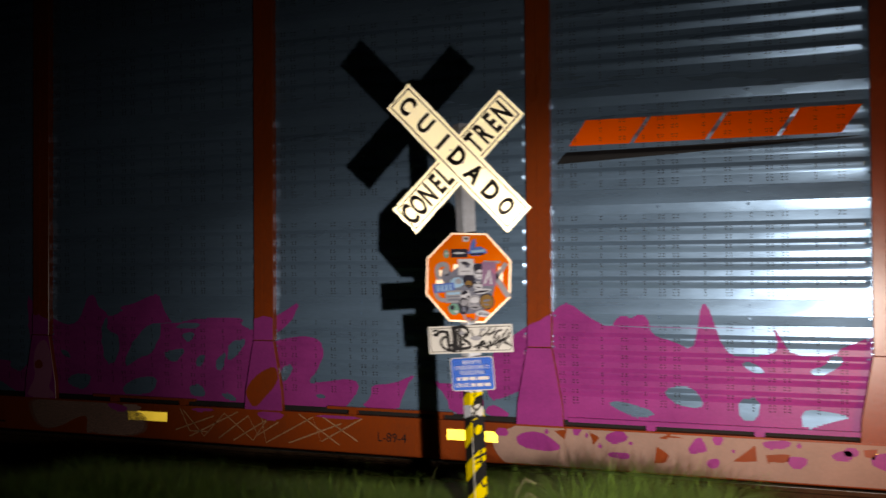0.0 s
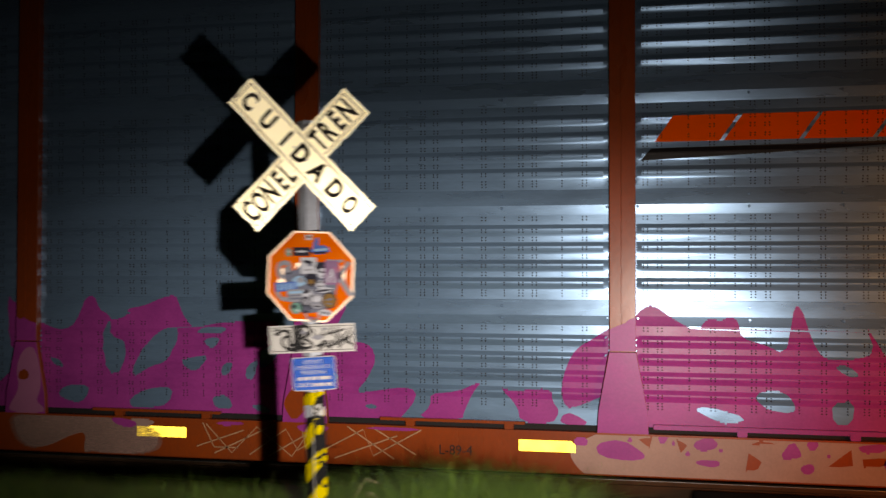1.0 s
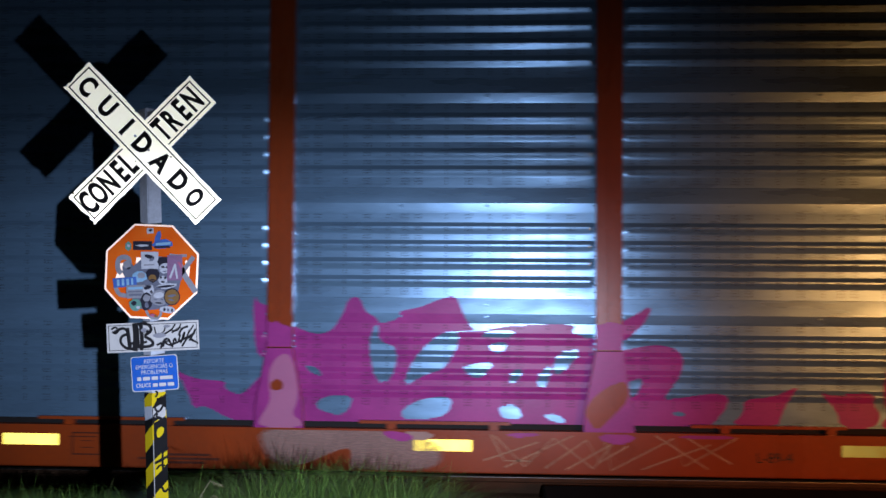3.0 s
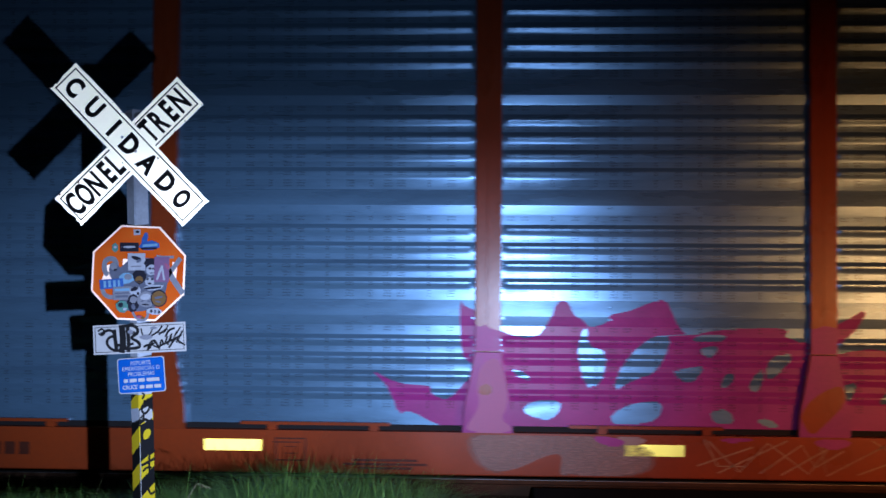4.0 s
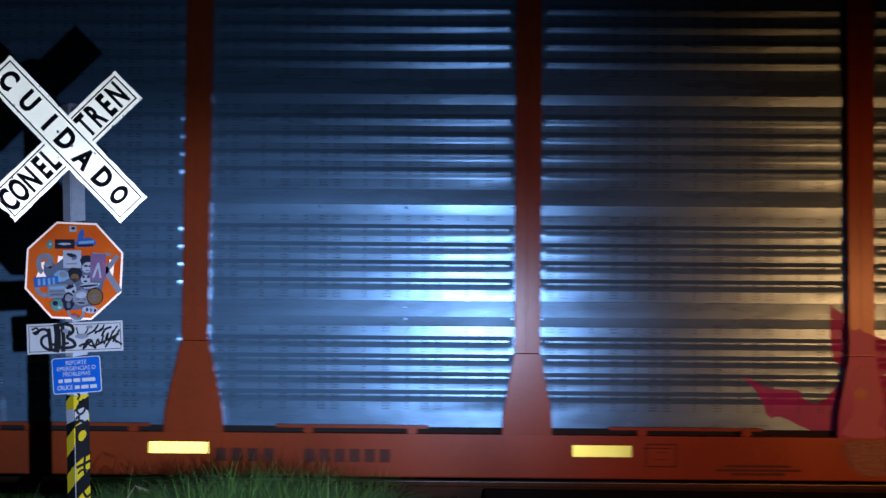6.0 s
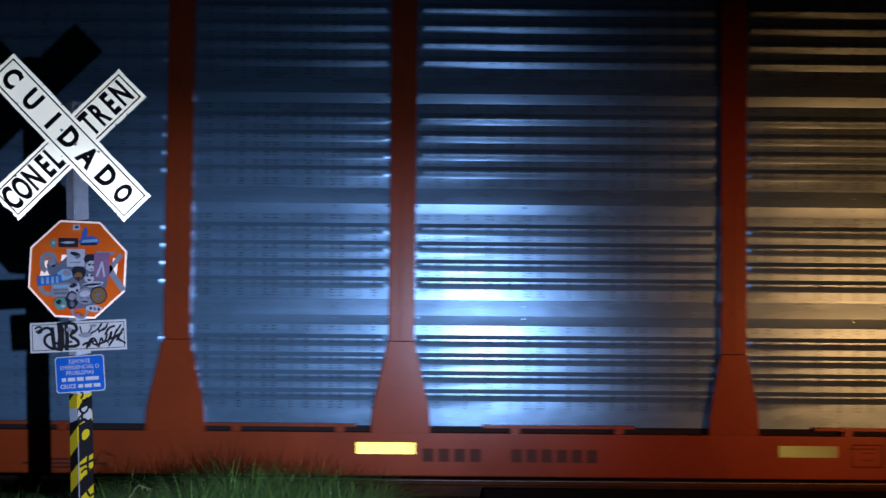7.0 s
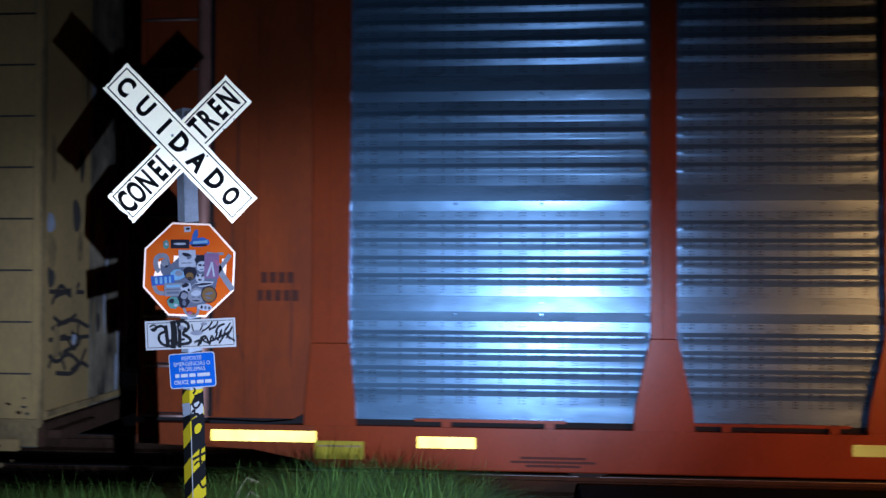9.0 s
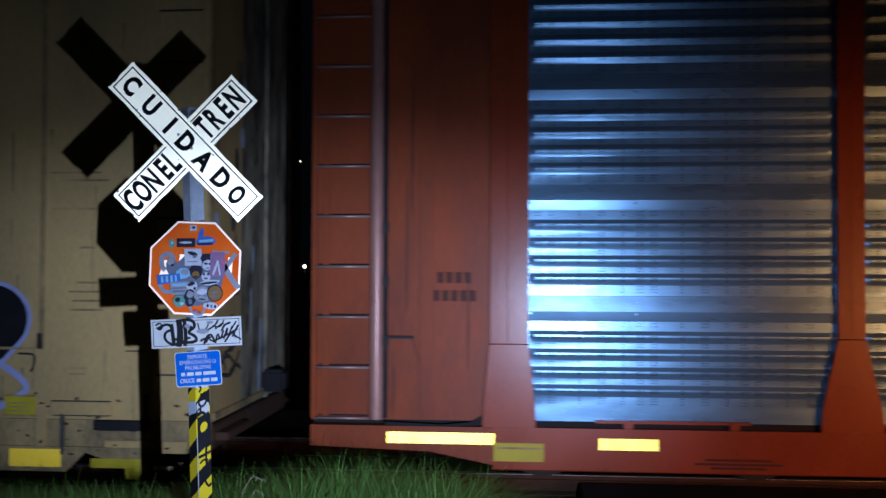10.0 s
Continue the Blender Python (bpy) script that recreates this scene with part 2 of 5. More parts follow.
def add_box(bm, x0, x1, y0, y1, z0, z1, bevel=0.0):
    v = [bm.verts.new((x, y, z)) for x in (x0, x1) for y in (y0, y1) for z in (z0, z1)]
    fs = [bm.faces.new([v[i] for i in q]) for q in ((0, 1, 3, 2), (4, 6, 7, 5), (0, 4, 5, 1), (2, 3, 7, 6), (0, 2, 6, 4), (1, 5, 7, 3))]
    if bevel:
        bmesh.ops.bevel(bm, geom=list({e for f in fs for e in f.edges}), offset=bevel, segments=2, affect="EDGES")
    return bm


def box(x0, x1, y0, y1, z0, z1, bevel=0.0):
    return add_box(bmesh.new(), x0, x1, y0, y1, z0, z1, bevel)


def add_slab(bm, pts, y0, y1):
    """A plate with the outline pts (x, z), from y0 (front) to y1."""
    a = [bm.verts.new((x, y0, z)) for x, z in pts]
    b = [bm.verts.new((x, y1, z)) for x, z in pts]
    bm.faces.new(a)
    bm.faces.new(b[::-1])
    for i in range(len(pts)):
        j = (i + 1) % len(pts)
        bm.faces.new((a[j], a[i], b[i], b[j]))
    return bm


def slab(pts, y0, y1):
    bm = add_slab(bmesh.new(), pts, y0, y1)
    bmesh.ops.recalc_face_normals(bm, faces=bm.faces)
    return bm


def add_tube(bm, a, b, r, seg=8):
    a, b = Vector(a), Vector(b)
    m = Matrix.Translation((a + b) / 2) @ (b - a).to_track_quat("Z", "Y").to_matrix().to_4x4()
    bmesh.ops.create_cone(bm, cap_ends=True, segments=seg, radius1=r, radius2=r, depth=(b - a).length, matrix=m)
    return bm


def chaikin(pts, times=2):
    for _ in range(times):
        out = []
        for (ax, az), (bx, bz) in zip(pts, pts[1:] + pts[:1]):
            out += [(ax * 0.75 + bx * 0.25, az * 0.75 + bz * 0.25), (ax * 0.25 + bx * 0.75, az * 0.25 + bz * 0.75)]
        pts = out
    return pts


def widen(pts, k):
    cx, cz = sum(p[0] for p in pts) / len(pts), sum(p[1] for p in pts) / len(pts)
    return [(cx + (x - cx) * k, cz + (z - cz) * k) for x, z in pts]


def crossings(polys, z):
    xs = []
    for poly in polys:
        for (ax, az), (bx, bz) in zip(poly, poly[1:] + poly[:1]):
            if (az > z) != (bz > z):
                xs.append(ax + (bx - ax) * (z - az) / (bz - az))
    return sorted(xs)


def coat(bm, polys, depth, zs, us, lift=0.0015):
    """Lays a coat of paint with the outline polys (the first is the outside, the rest are gaps) on the surface depth(u, z)."""
    for z0, z1 in zip(zs, zs[1:]):
        lo, hi = crossings(polys, z0 + 1e-5), crossings(polys, z1 - 1e-5)
        if len(lo) != len(hi):
            lo = hi = crossings(polys, (z0 + z1) / 2 + 1e-6)
        for k in range(0, len(lo) - 1, 2):
            for ua, ub in zip(us, us[1:]):
                c = [min(max(q, ua), ub) for q in (lo[k], lo[k + 1], hi[k + 1], hi[k])]
                if c[1] - c[0] < 1e-4 and c[2] - c[3] < 1e-4:
                    continue
                vs = [bm.verts.new((u, depth(u, z) - lift, z)) for u, z in zip(c, (z0, z0, z1, z1))]
                bm.faces.new(vs)
    bmesh.ops.remove_doubles(bm, verts=bm.verts[:], dist=2e-4)
    return bm


def levels(lo, hi, step, extra=()):
    n = max(1, round((hi - lo) / step))
    return sorted({round(lo + (hi - lo) * i / n, 5) for i in range(n + 1)} | {round(e, 5) for e in extra if lo < e < hi})


def ribbon(pts, width, y=0.0, taper=False):
    """A brush stroke along pts (x, z)."""
    bm = bmesh.new()
    rows = []
    for i, (x, z) in enumerate(pts):
        a, b = pts[max(0, i - 1)], pts[min(len(pts) - 1, i + 1)]
        d = Vector((b[0] - a[0], b[1] - a[1]))
        d = d.normalized() if d.length > 1e-6 else Vector((1, 0))
        w = width / 2 * (0.55 + 0.45 * math.sin(math.pi * (i + 0.6) / (len(pts) + 0.2)) if taper else 1)
        rows.append((bm.verts.new((x - d.y * w, y, z + d.x * w)), bm.verts.new((x + d.y * w, y, z - d.x * w))))
    for (a, b), (c, d) in zip(rows, rows[1:]):
        bm.faces.new((a, c, d, b))
    return bm


def curve_pts(pts, times=2):
    for _ in range(times):
        out = [pts[0]]
        for a, b in zip(pts, pts[1:]):
            out += [(a[0] * 0.75 + b[0] * 0.25, a[1] * 0.75 + b[1] * 0.25), (a[0] * 0.25 + b[0] * 0.75, a[1] * 0.25 + b[1] * 0.75)]
        pts = out + [pts[-1]]
    return pts


def lettering(text, size, mat, depth=0.0008, squeeze=1.0, bold=0.0, shear=0.0):
    """Letters that face -y, centred, as a mesh."""
    cu = bpy.data.curves.new("letters", "FONT")
    cu.body, cu.size, cu.align_x, cu.align_y, cu.extrude, cu.offset, cu.shear = text, size, "CENTER", "CENTER", depth, bold, shear
    cu.resolution_u = 3
    tmp = new("letters", cu)
    bpy.context.view_layer.update()
    me = bpy.data.meshes.new_from_object(tmp.evaluated_get(bpy.context.evaluated_depsgraph_get()))
    bpy.data.objects.remove(tmp)
    me.transform(pose(0, 0, 0, 90) @ Matrix.Diagonal((squeeze, 1, 1, 1)))
    me.materials.clear()
    me.materials.append(mat)
    return me


# ---- ground, road crossing and track ----
def ground_height(x, y):
    mound = math.exp(-((y + 1.55) / 0.85) ** 2) * (1 / (1 + math.exp(min(50, (x - 0.05) / 0.12))))
    return -0.16 + 0.20 * mound + 0.03 * noise.noise(Vector((x * 0.7, y * 0.7, 0))) * (1 if y < 0 else 0.4)


def build_ground():
    xs = sorted({*[-600, -120, -40, -20, -12], *[-8 + 0.2 * i for i in range(66)], *[8, 14, 25, 60, 200, 600]})
    ys = sorted({*[-600, -120, -40, -20, -12], *[-8 + 0.2 * i for i in range(60)], *[6, 9, 15, 30, 80, 250, 600]})
    bm = bmesh.new()
    grid = [[bm.verts.new((x, y, ground_height(x, y))) for x in xs] for y in ys]
    for a, b in zip(grid, grid[1:]):
        for i in range(len(xs) - 1):
            bm.faces.new((a[i], a[i + 1], b[i + 1], b[i]))
    tagged(part("ground", bm, SOIL, smooth=True), "dark bare soil beside the track at night", "ground", kind="structure")
    road = bmesh.new()
    add_box(road, 0.42, 7.5, -40, 0.70, -0.5, -0.035, 0.01)
    tagged(part("road", road, ASPHALT), "worn dark asphalt road at the level crossing", "road", kind="structure")
    bed = bmesh.new()
    pts = [(-0.55, -0.30), (0.05, -0.20), (3.05, -0.20), (3.7, -0.30)]
    a = [bm_v for bm_v in (bed.verts.new((-60, y, z)) for y, z in pts)]
    b = [bm_v for bm_v in (bed.verts.new((60, y, z)) for y, z in pts)]
    for i in range(3):
        bed.faces.new((a[i], b[i], b[i + 1], a[i + 1]))
    tagged(part("track_bed", bed, STONE), "dark stone bed under the railway track", "track bed", kind="structure")
    rng = random.Random(4)
    rocks = bmesh.new()
    for _ in range(1500):
        x, y = rng.uniform(-7, 5), rng.uniform(-0.35, 1.6)
        if x > 0.1 and y < 0.72:
            continue
        r = rng.uniform(0.018, 0.04)
        m = pose(x, y, -0.19 + r * 0.4, rng.uniform(0, 360), rng.uniform(0, 360), rng.uniform(0, 360)) @ Matrix.Diagonal((r, r * 0.8, r * 0.6, 1))
        vs = [rocks.verts.new(m @ Vector(c)) for c in ((1, 0, 0), (-1, 0, 0), (0, 1, 0), (0, -1, 0), (0, 0, 1), (0, 0, -1))]
        for q in ((0, 2, 4), (2, 1, 4), (1, 3, 4), (3, 0, 4), (2, 0, 5), (1, 2, 5), (3, 1, 5), (0, 3, 5)):
            rocks.faces.new([vs[i] for i in q])
    tagged(part("ballast", rocks, STONE), "loose grey ballast stones along the track", "ballast", kind="stuff")


def build_track():
    prof = [(-0.036, 0), (0.036, 0), (0.036, -0.03), (0.010, -0.045), (0.010, -0.13), (0.07, -0.15), (0.07, -0.17), (-0.07, -0.17), (-0.07, -0.15), (-0.010, -0.13), (-0.010, -0.045), (-0.036, -0.03)]
    for y0 in (0.835, 2.27):
        rail = thing("rail", "steel rail with a polished running surface", "rail", pose(0, y0, 0), "rails of the track")
        bm = bmesh.new()
        rings = [[bm.verts.new((x, y, z)) for y, z in prof] for x in (-60, 60)]
        n = len(prof)
        for i in range(n):
            f = bm.faces.new((rings[0][i], rings[0][(i + 1) % n], rings[1][(i + 1) % n], rings[1][i]))
        bmesh.ops.recalc_face_normals(bm, faces=bm.faces)
        part("rail_web", bm, RUST, rail)
        head = bmesh.new()
        add_box(head, -60, 60, -0.034, 0.034, 0.0, 0.004, 0.0015)
        part("running_surface", head, STEEL, rail, "polished running surface")
    tie = thing("sleeper", "tarred timber sleeper under the rails", "sleeper", pose(-9, 1.55, -0.19), "sleepers of the track")
    part("timber", box(-0.11, 0.11, -1.3, 1.3, -0.12, 0.02, 0.01), TIMBER, tie)
    for i in range(1, 34):
        copy_thing(tie, pose(-9 + 0.6 * i, 1.55, -0.19, 0, 0, random.uniform(-1, 1)))


def build_grass():
    rng = random.Random(11)
    verts, faces = [], []

    def blade(x, y, h, lean, turn, w):
        base = len(verts)
        z0 = ground_height(x, y) - 0.02
        dx, dy = math.cos(turn), math.sin(turn)
        px, py = -dy * w / 2, dx * w / 2
        for k in range(5):
            s = k / 4
            bend = lean * s ** 2.0
            ww = 1 - s ** 1.6
            cx, cy, cz = x + dx * bend * h, y + dy * bend * h, z0 + h * (s - 0.35 * lean * s * s)
            if k < 4:
                verts.append((cx + px * ww, cy + py * ww, cz))
                verts.append((cx - px * ww, cy - py * ww, cz))
            else:
                verts.append((cx, cy, cz))
        for k in range(3):
            a = base + 2 * k
            faces.append((a, a + 1, a + 3, a + 2))
        faces.append((base + 6, base + 7, base + 8))

    tufts = [(rng.uniform(-5.5, 0.15), rng.uniform(-2.6, -0.6), rng.uniform(0.06, 0.16), rng.uniform(0.75, 1.15)) for _ in range(2200)]
    n = 0
    while n < 165000:
        tx, ty, spread, size = rng.choice(tufts)
        x, y = rng.gauss(tx, spread), rng.gauss(ty, spread)
        if not (-5.5 < x < 0.25 and -2.7 < y < -0.5):
            continue
        clump = noise.noise(Vector((x * 1.7, y * 1.7, 3.1)))
        edge = min(1, max(0, (0.22 - x) / 0.5))
        tall = math.exp(-((x + 1.05) / 0.8) ** 2)
        if rng.random() > 0.5 + 0.55 * clump + 0.35 * edge:
            continue
        h = size * (0.40 + 0.17 * tall + 0.12 * clump) * (0.35 + 0.65 * edge) * rng.uniform(0.5, 1.12)
        if x < -2.0:
            h *= 0.85
        out = rng.choice((0.0, math.pi)) + rng.gauss(0, 0.8)
        blade(x, y, h, rng.uniform(0.3, 1.6), out, rng.choice((0.0025, 0.004, 0.0055, 0.0075)))
        n += 1
    for _ in range(50000):
        x, y = rng.uniform(-4.5, 0.15), rng.uniform(-2.6, -0.7)
        blade(x, y, rng.uniform(0.15, 0.38) * (0.5 + 0.5 * min(1, max(0, (0.22 - x) / 0.5))), rng.uniform(0.4, 2.0), rng.uniform(-3.14, 3.14), rng.choice((0.003, 0.005, 0.007)))
    me = bpy.data.meshes.new("grass")
    me.from_pydata(verts, [], faces)
    me.materials.append(GRASS)
    tagged(new("grass", me), "tall uncut green grass between sign and track", "grass", kind="stuff")
    # dry seed stalks that stand out of the green
    for x, y, h, turn in ((-1.60, -2.0, 0.60, 0.2), (-1.57, -1.96, 0.52, -0.4)):
        z0 = ground_height(x, y) - 0.02
        dx, dy = math.cos(turn), math.sin(turn)
        stalk = thing("dry_stalk", "dry straw-coloured grass stalk with a drooping seed head", "grass stalk", pose(x, y, z0), "dry stalks in the grass")
        line = [(0, 0, 0), (0.01 * dx, 0.01 * dy, h * 0.5), (0.05 * dx, 0.05 * dy, h * 0.85), (0.10 * dx, 0.10 * dy, h * 0.98), (0.16 * dx, 0.16 * dy, h * 0.94)]
        bm = bmesh.new()
        for a, b in zip(line, line[1:]):
            add_tube(bm, a, b, 0.0012, 5)
        part("stem", bm, STRAW, stalk)
        bm = bmesh.new()
        for k in range(26):
            c = Vector(line[3]).lerp(Vector(line[4]), (k - 11) / 14) if k > 11 else Vector(line[2]).lerp(Vector(line[3]), k / 12)
            add_tube(bm, c, c + Vector((rng.uniform(-0.010, 0.012), rng.uniform(-0.01, 0.01), rng.uniform(-0.018, 0.006))), 0.0010, 4)
        tagged(part("seed_head", bm, STRAW, stalk), kind="stuff")


# ---- the crossing sign ----
def build_sign():
    base_z = ground_height(-1.70, -2.15)
    sign = thing("crossing_sign", "leaning railway crossing sign with crossbuck, orange octagon and plates", "crossing sign", pose(-1.70, -2.17, base_z, 0, -2.1, 0))

    def on(x, y, z, lean=0.0):
        """A pose on the sign for a place in the world, leaning clockwise by some degrees."""
        return sign.matrix_basis.inverted() @ pose(x, y, z, 0, lean, 0)

    side = 0.04
    turn = pose(0, 0, 0, 0, 0, -39)
    part("post_upper", box(-side, side, -side, side, 1.06 - base_z, 2.53 - base_z, 0.005), POST_GREY, sign, "flaking grey painted square post", turn)
    part("post_lower", box(-side - 0.001, side + 0.001, -side - 0.001, side + 0.001, -0.3, 1.06 - base_z, 0.005), HAZARD, sign, "yellow and black banded lower post", turn)
    # tags scrawled on the lit face of the lower post
    face = Matrix.Translation((0, 0, 0)) @ pose(0, 0, 0, 0, 0, 51)
    strokes = [
        ([(-0.0259, 1.074), (-0.0094, 1.058), (-0.0259, 1.039)], 0.01),
        ([(0.0141, 1.038), (-0.0165, 1.018), (-0.0341, 0.986), (-0.0118, 0.958), (0.0188, 0.986), (0.0153, 1.024), (-0.0188, 1.028)], 0.012),
        ([(-0.0376, 0.944), (-0.0141, 0.963), (-0.0259, 0.926)], 0.01),
        ([(-0.0376, 0.92), (-0.0094, 0.937), (0.0094, 0.917), (0.0306, 0.928)], 0.016),
        ([(-0.0376, 0.703), (0.04, 0.727)], 0.014),
        ([(0.0094, 0.757), (0.0047, 0.706), (0.0094, 0.648)], 0.012),
        ([(-0.0306, 0.671), (-0.0106, 0.69), (0.0188, 0.683)], 0.01),
        ([(-0.0047, 0.583), (0.0141, 0.544), (0.0353, 0.56)], 0.012),
        ([(-0.0329, 0.798), (-0.0094, 0.764), (0.0188, 0.757), (0.0376, 0.775)], 0.018),
    ]
    for k, (pts, w) in enumerate(strokes):
        part("spray_tag", ribbon(curve_pts([(x, z - base_z) for x, z in pts]), w, -side - 0.0042 - 0.0003 * k), BLACK, sign, "black spray tag", face)
    part("paint_patch", slab([(x, z - base_z) for x, z in [(-0.04, 0.981), (0.0071, 0.998), (0.0329, 0.977), (0.0329, 0.935), (-0.0047, 0.917), (-0.04, 0.944)]], -side - 0.0025, -side - 0.0012), WHITE_OLD, sign, "white paint patch", face)
    part("black_patch", slab([(x, z - base_z) for x, z in [(-0.0376, 0.907), (-0.0047, 0.919), (0.0388, 0.923), (0.0388, 0.768), (0.0071, 0.752), (-0.0376, 0.722)]], -side - 0.0026, -side - 0.0012), BLACK, sign, "patch painted over in black", face)
    part("yellow_spot", slab([(x, z - base_z) for x, z in chaikin([(-0.0235, 0.868), (0.0, 0.886), (0.0188, 0.879), (0.0212, 0.856), (0.0024, 0.833), (-0.0212, 0.829)])], -side - 0.0036, -side - 0.0028), POST_YELLOW, sign, "yellow spot left bare", face)
    part("blue_grey_dab", slab([(x, z - base_z) for x, z in [(-0.036, 0.985), (0.036, 0.995), (0.036, 0.935), (-0.030, 0.915)]], -side - 0.0026, -side - 0.0012), POST_GREY, sign, "bluish grey dab of paint", turn)
    part("worn_edge", box(-side - 0.0016, -side + 0.0012, -side - 0.0016, -side + 0.0005, -0.25, 0.82 - base_z), WHITE_OLD, sign, "paint worn pale along the corner", face)

    def board(name, length, width, x, y, z, lean, words, label, chips):
        n = 16
        rng = random.Random(chips)
        half, w = length / 2, width / 2
        pts = []
        for i in range(n):
            pts.append((-half + length * i / n, -w + rng.choice((0, 0, 0, 0.003))))
        pts += [(half, -w), (half, -w * 0.3), (half - 0.002, w * 0.4), (half, w)]
        for i in range(n):
            pts.append((half - length * (i + 0.5) / n, w - rng.choice((0, 0, 0, 0.003))))
        pts += [(-half + 0.006, w), (-half, w - 0.006), (-half + 0.003, w * 0.5), (-half, 0), (-half + 0.012, -w * 0.55), (-half + 0.002, -w * 0.62), (-half + 0.008, -w * 0.85)]
        b = part(name, slab(pts, -0.0015, 0.0015), WHITE, sign, label, on(x, y, z, lean))
        m = 0.018
        for k, (x0, x1, z0, z1) in enumerate(((-half + m, half - m, w - m - 0.007, w - m), (-half + m, half - m, -w + m, -w + m + 0.007),
                                              (-half + m, -half + m + 0.007, -w + m + 0.007, w - m - 0.007), (half - m - 0.007, half - m, -w + m + 0.007, w - m - 0.007))):
            part("border_line", box(x0, x1, -0.0024, -0.0016, z0, z1), BLACK, b, "thin black border line")
        for text, cx, size, squeeze in words:
            part("letter", lettering(text, size, BLACK, 0.0005, squeeze, 0.0062), BLACK, b, "black capital letter", pose(cx, -0.0026, -0.004))
        for cx, cz in ((-0.05, 0.0), (0.05, 0.0)):
            bolt = bmesh.new()
            bmesh.ops.create_cone(bolt, cap_ends=True, segments=8, radius1=0.008, radius2=0.006, depth=0.006, matrix=pose(cx, -0.005, cz, 90))
            part("bolt", bolt, BARE, b)
        for _ in range(12):
            cx, cz = rng.uniform(-half, half), rng.choice((-w + 0.004, w - 0.004, rng.uniform(-w, w)))
            r = rng.uniform(0.002, 0.005)
            part("paint_chip", slab([(cx - r, cz - r), (cx + r * 1.6, cz - r * 0.7), (cx + r, cz + r), (cx - r * 0.6, cz + r * 0.8)], -0.0021, -0.0015), RUST, b)
        return b

    board("rear_board", 0.89, 0.198, -1.806, -2.222, 2.309, -45.0,
          [(c, x, 0.172, 0.55) for c, x in (("C", -0.390), ("O", -0.318), ("N", -0.24), ("E", -0.158), ("L", -0.098), ("T", 0.145), ("R", 0.215), ("E", 0.292), ("N", 0.368))], "white crossbuck board lettered in black", 3)
    board("front_board", 1.0, 0.187, -1.803, -2.231, 2.345, 45.4,
          [(c, x, 0.136, q) for c, x, q in zip("CUIDADO", (-0.412, -0.262, -0.115, 0.005, 0.14, 0.275, 0.395), (0.82, 0.84, 0.9, 0.86, 0.86, 0.86, 0.66))], "white crossbuck board lettered in black, chipped edges", 8)
    for z in (2.48, 2.22):
        part("bracket", box(-0.055, 0.055, -0.05, 0.048, z - base_z, z + 0.03 - base_z, 0.004), BARE, sign, "galvanised clamp")

    # octagon
    octo = part("octagon_plate", slab([(0.242 / math.cos(math.pi / 8) * math.sin(math.pi / 8 + math.pi / 4 * k), 0.242 / math.cos(math.pi / 8) * math.cos(math.pi / 8 + math.pi / 4 * k)) for k in range(8)], -0.0015, 0.0015),
                BARE, sign, "orange octagonal plate with white rim covered in stickers", on(-1.742, -2.236, 1.683, 2.0))

    def ring(r):
        return [(r / math.cos(math.pi / 8) * math.sin(math.pi / 8 + math.pi / 4 * k), r / math.cos(math.pi / 8) * math.cos(math.pi / 8 + math.pi / 4 * k)) for k in range(8)]
    part("rim", slab(ring(0.2415), -0.0025, -0.0016), RIM, octo, "white reflective rim")
    part("face", slab(ring(0.232), -0.0034, -0.0026), SIGN_ORANGE, octo, "faded orange reflective face")
    for pts in ([(-0.165, 0.035), (-0.145, 0.04), (-0.125, -0.065), (-0.195, -0.07)], [(-0.082, 0.07), (-0.05, 0.07), (-0.055, 0.015), (-0.085, 0.02)], [(0.168, -0.03), (0.195, -0.05), (0.2, 0.06), (0.175, 0.065)]):
        part("old_letter_patch", slab(pts, -0.0042, -0.0035), RIM, octo, "white remains of lettering")
    pal = {"grey": (0.30, 0.31, 0.35), "blue": (0.05, 0.16, 0.50), "sky": (0.25, 0.50, 0.70), "ink": (0.025, 0.025, 0.04), "brown": (0.26, 0.14, 0.05), "violet": (0.30, 0.16, 0.28), "green": (0.12, 0.34, 0.28), "pale": (0.55, 0.58, 0.64), "rose": (0.50, 0.14, 0.24), "slate": (0.16, 0.18, 0.24)}
    pal = {k: material("sticker_" + k, c, 0.4, 0.0, 0.15, 30, 0.02, 90) for k, c in pal.items()}
    part("glue_residue", slab(chaikin([(-0.15, -0.03), (-0.09, 0.03), (-0.03, 0.085), (0.1, 0.075), (0.165, 0.03), (0.15, -0.07), (0.13, -0.16), (0.02, -0.2), (-0.08, -0.19), (-0.1, -0.1)]), -0.0044, -0.0043), pal["slate"], octo, "grey glue residue and torn paper")
    # colour, centre, size, tilt, corners
    stickers = []
    stickers += [('pale', -0.016, 0.209, 0.032, 0.026, 4, 4),
        ('ink', -0.014, 0.211, 0.02, 0.013, 10, 6),
        ('blue', 0.026, 0.175, 0.03, 0.07, -14, 7),
        ('blue', 0.055, 0.142, 0.105, 0.046, 6, 7),
        ('sky', 0.055, 0.145, 0.07, 0.012, 6, 4),
        ('ink', 0.05, 0.128, 0.075, 0.01, 4, 4),
        ('ink', -0.052, 0.131, 0.09, 0.042, 2, 4),
        ('pale', -0.052, 0.132, 0.068, 0.013, 3, 5),
        ('green', -0.125, 0.125, 0.032, 0.044, 0, 6),
        ('pale', -0.125, 0.128, 0.014, 0.016, 0, 6),
        ('slate', -0.123, 0.005, 0.055, 0.082, 6, 8)]
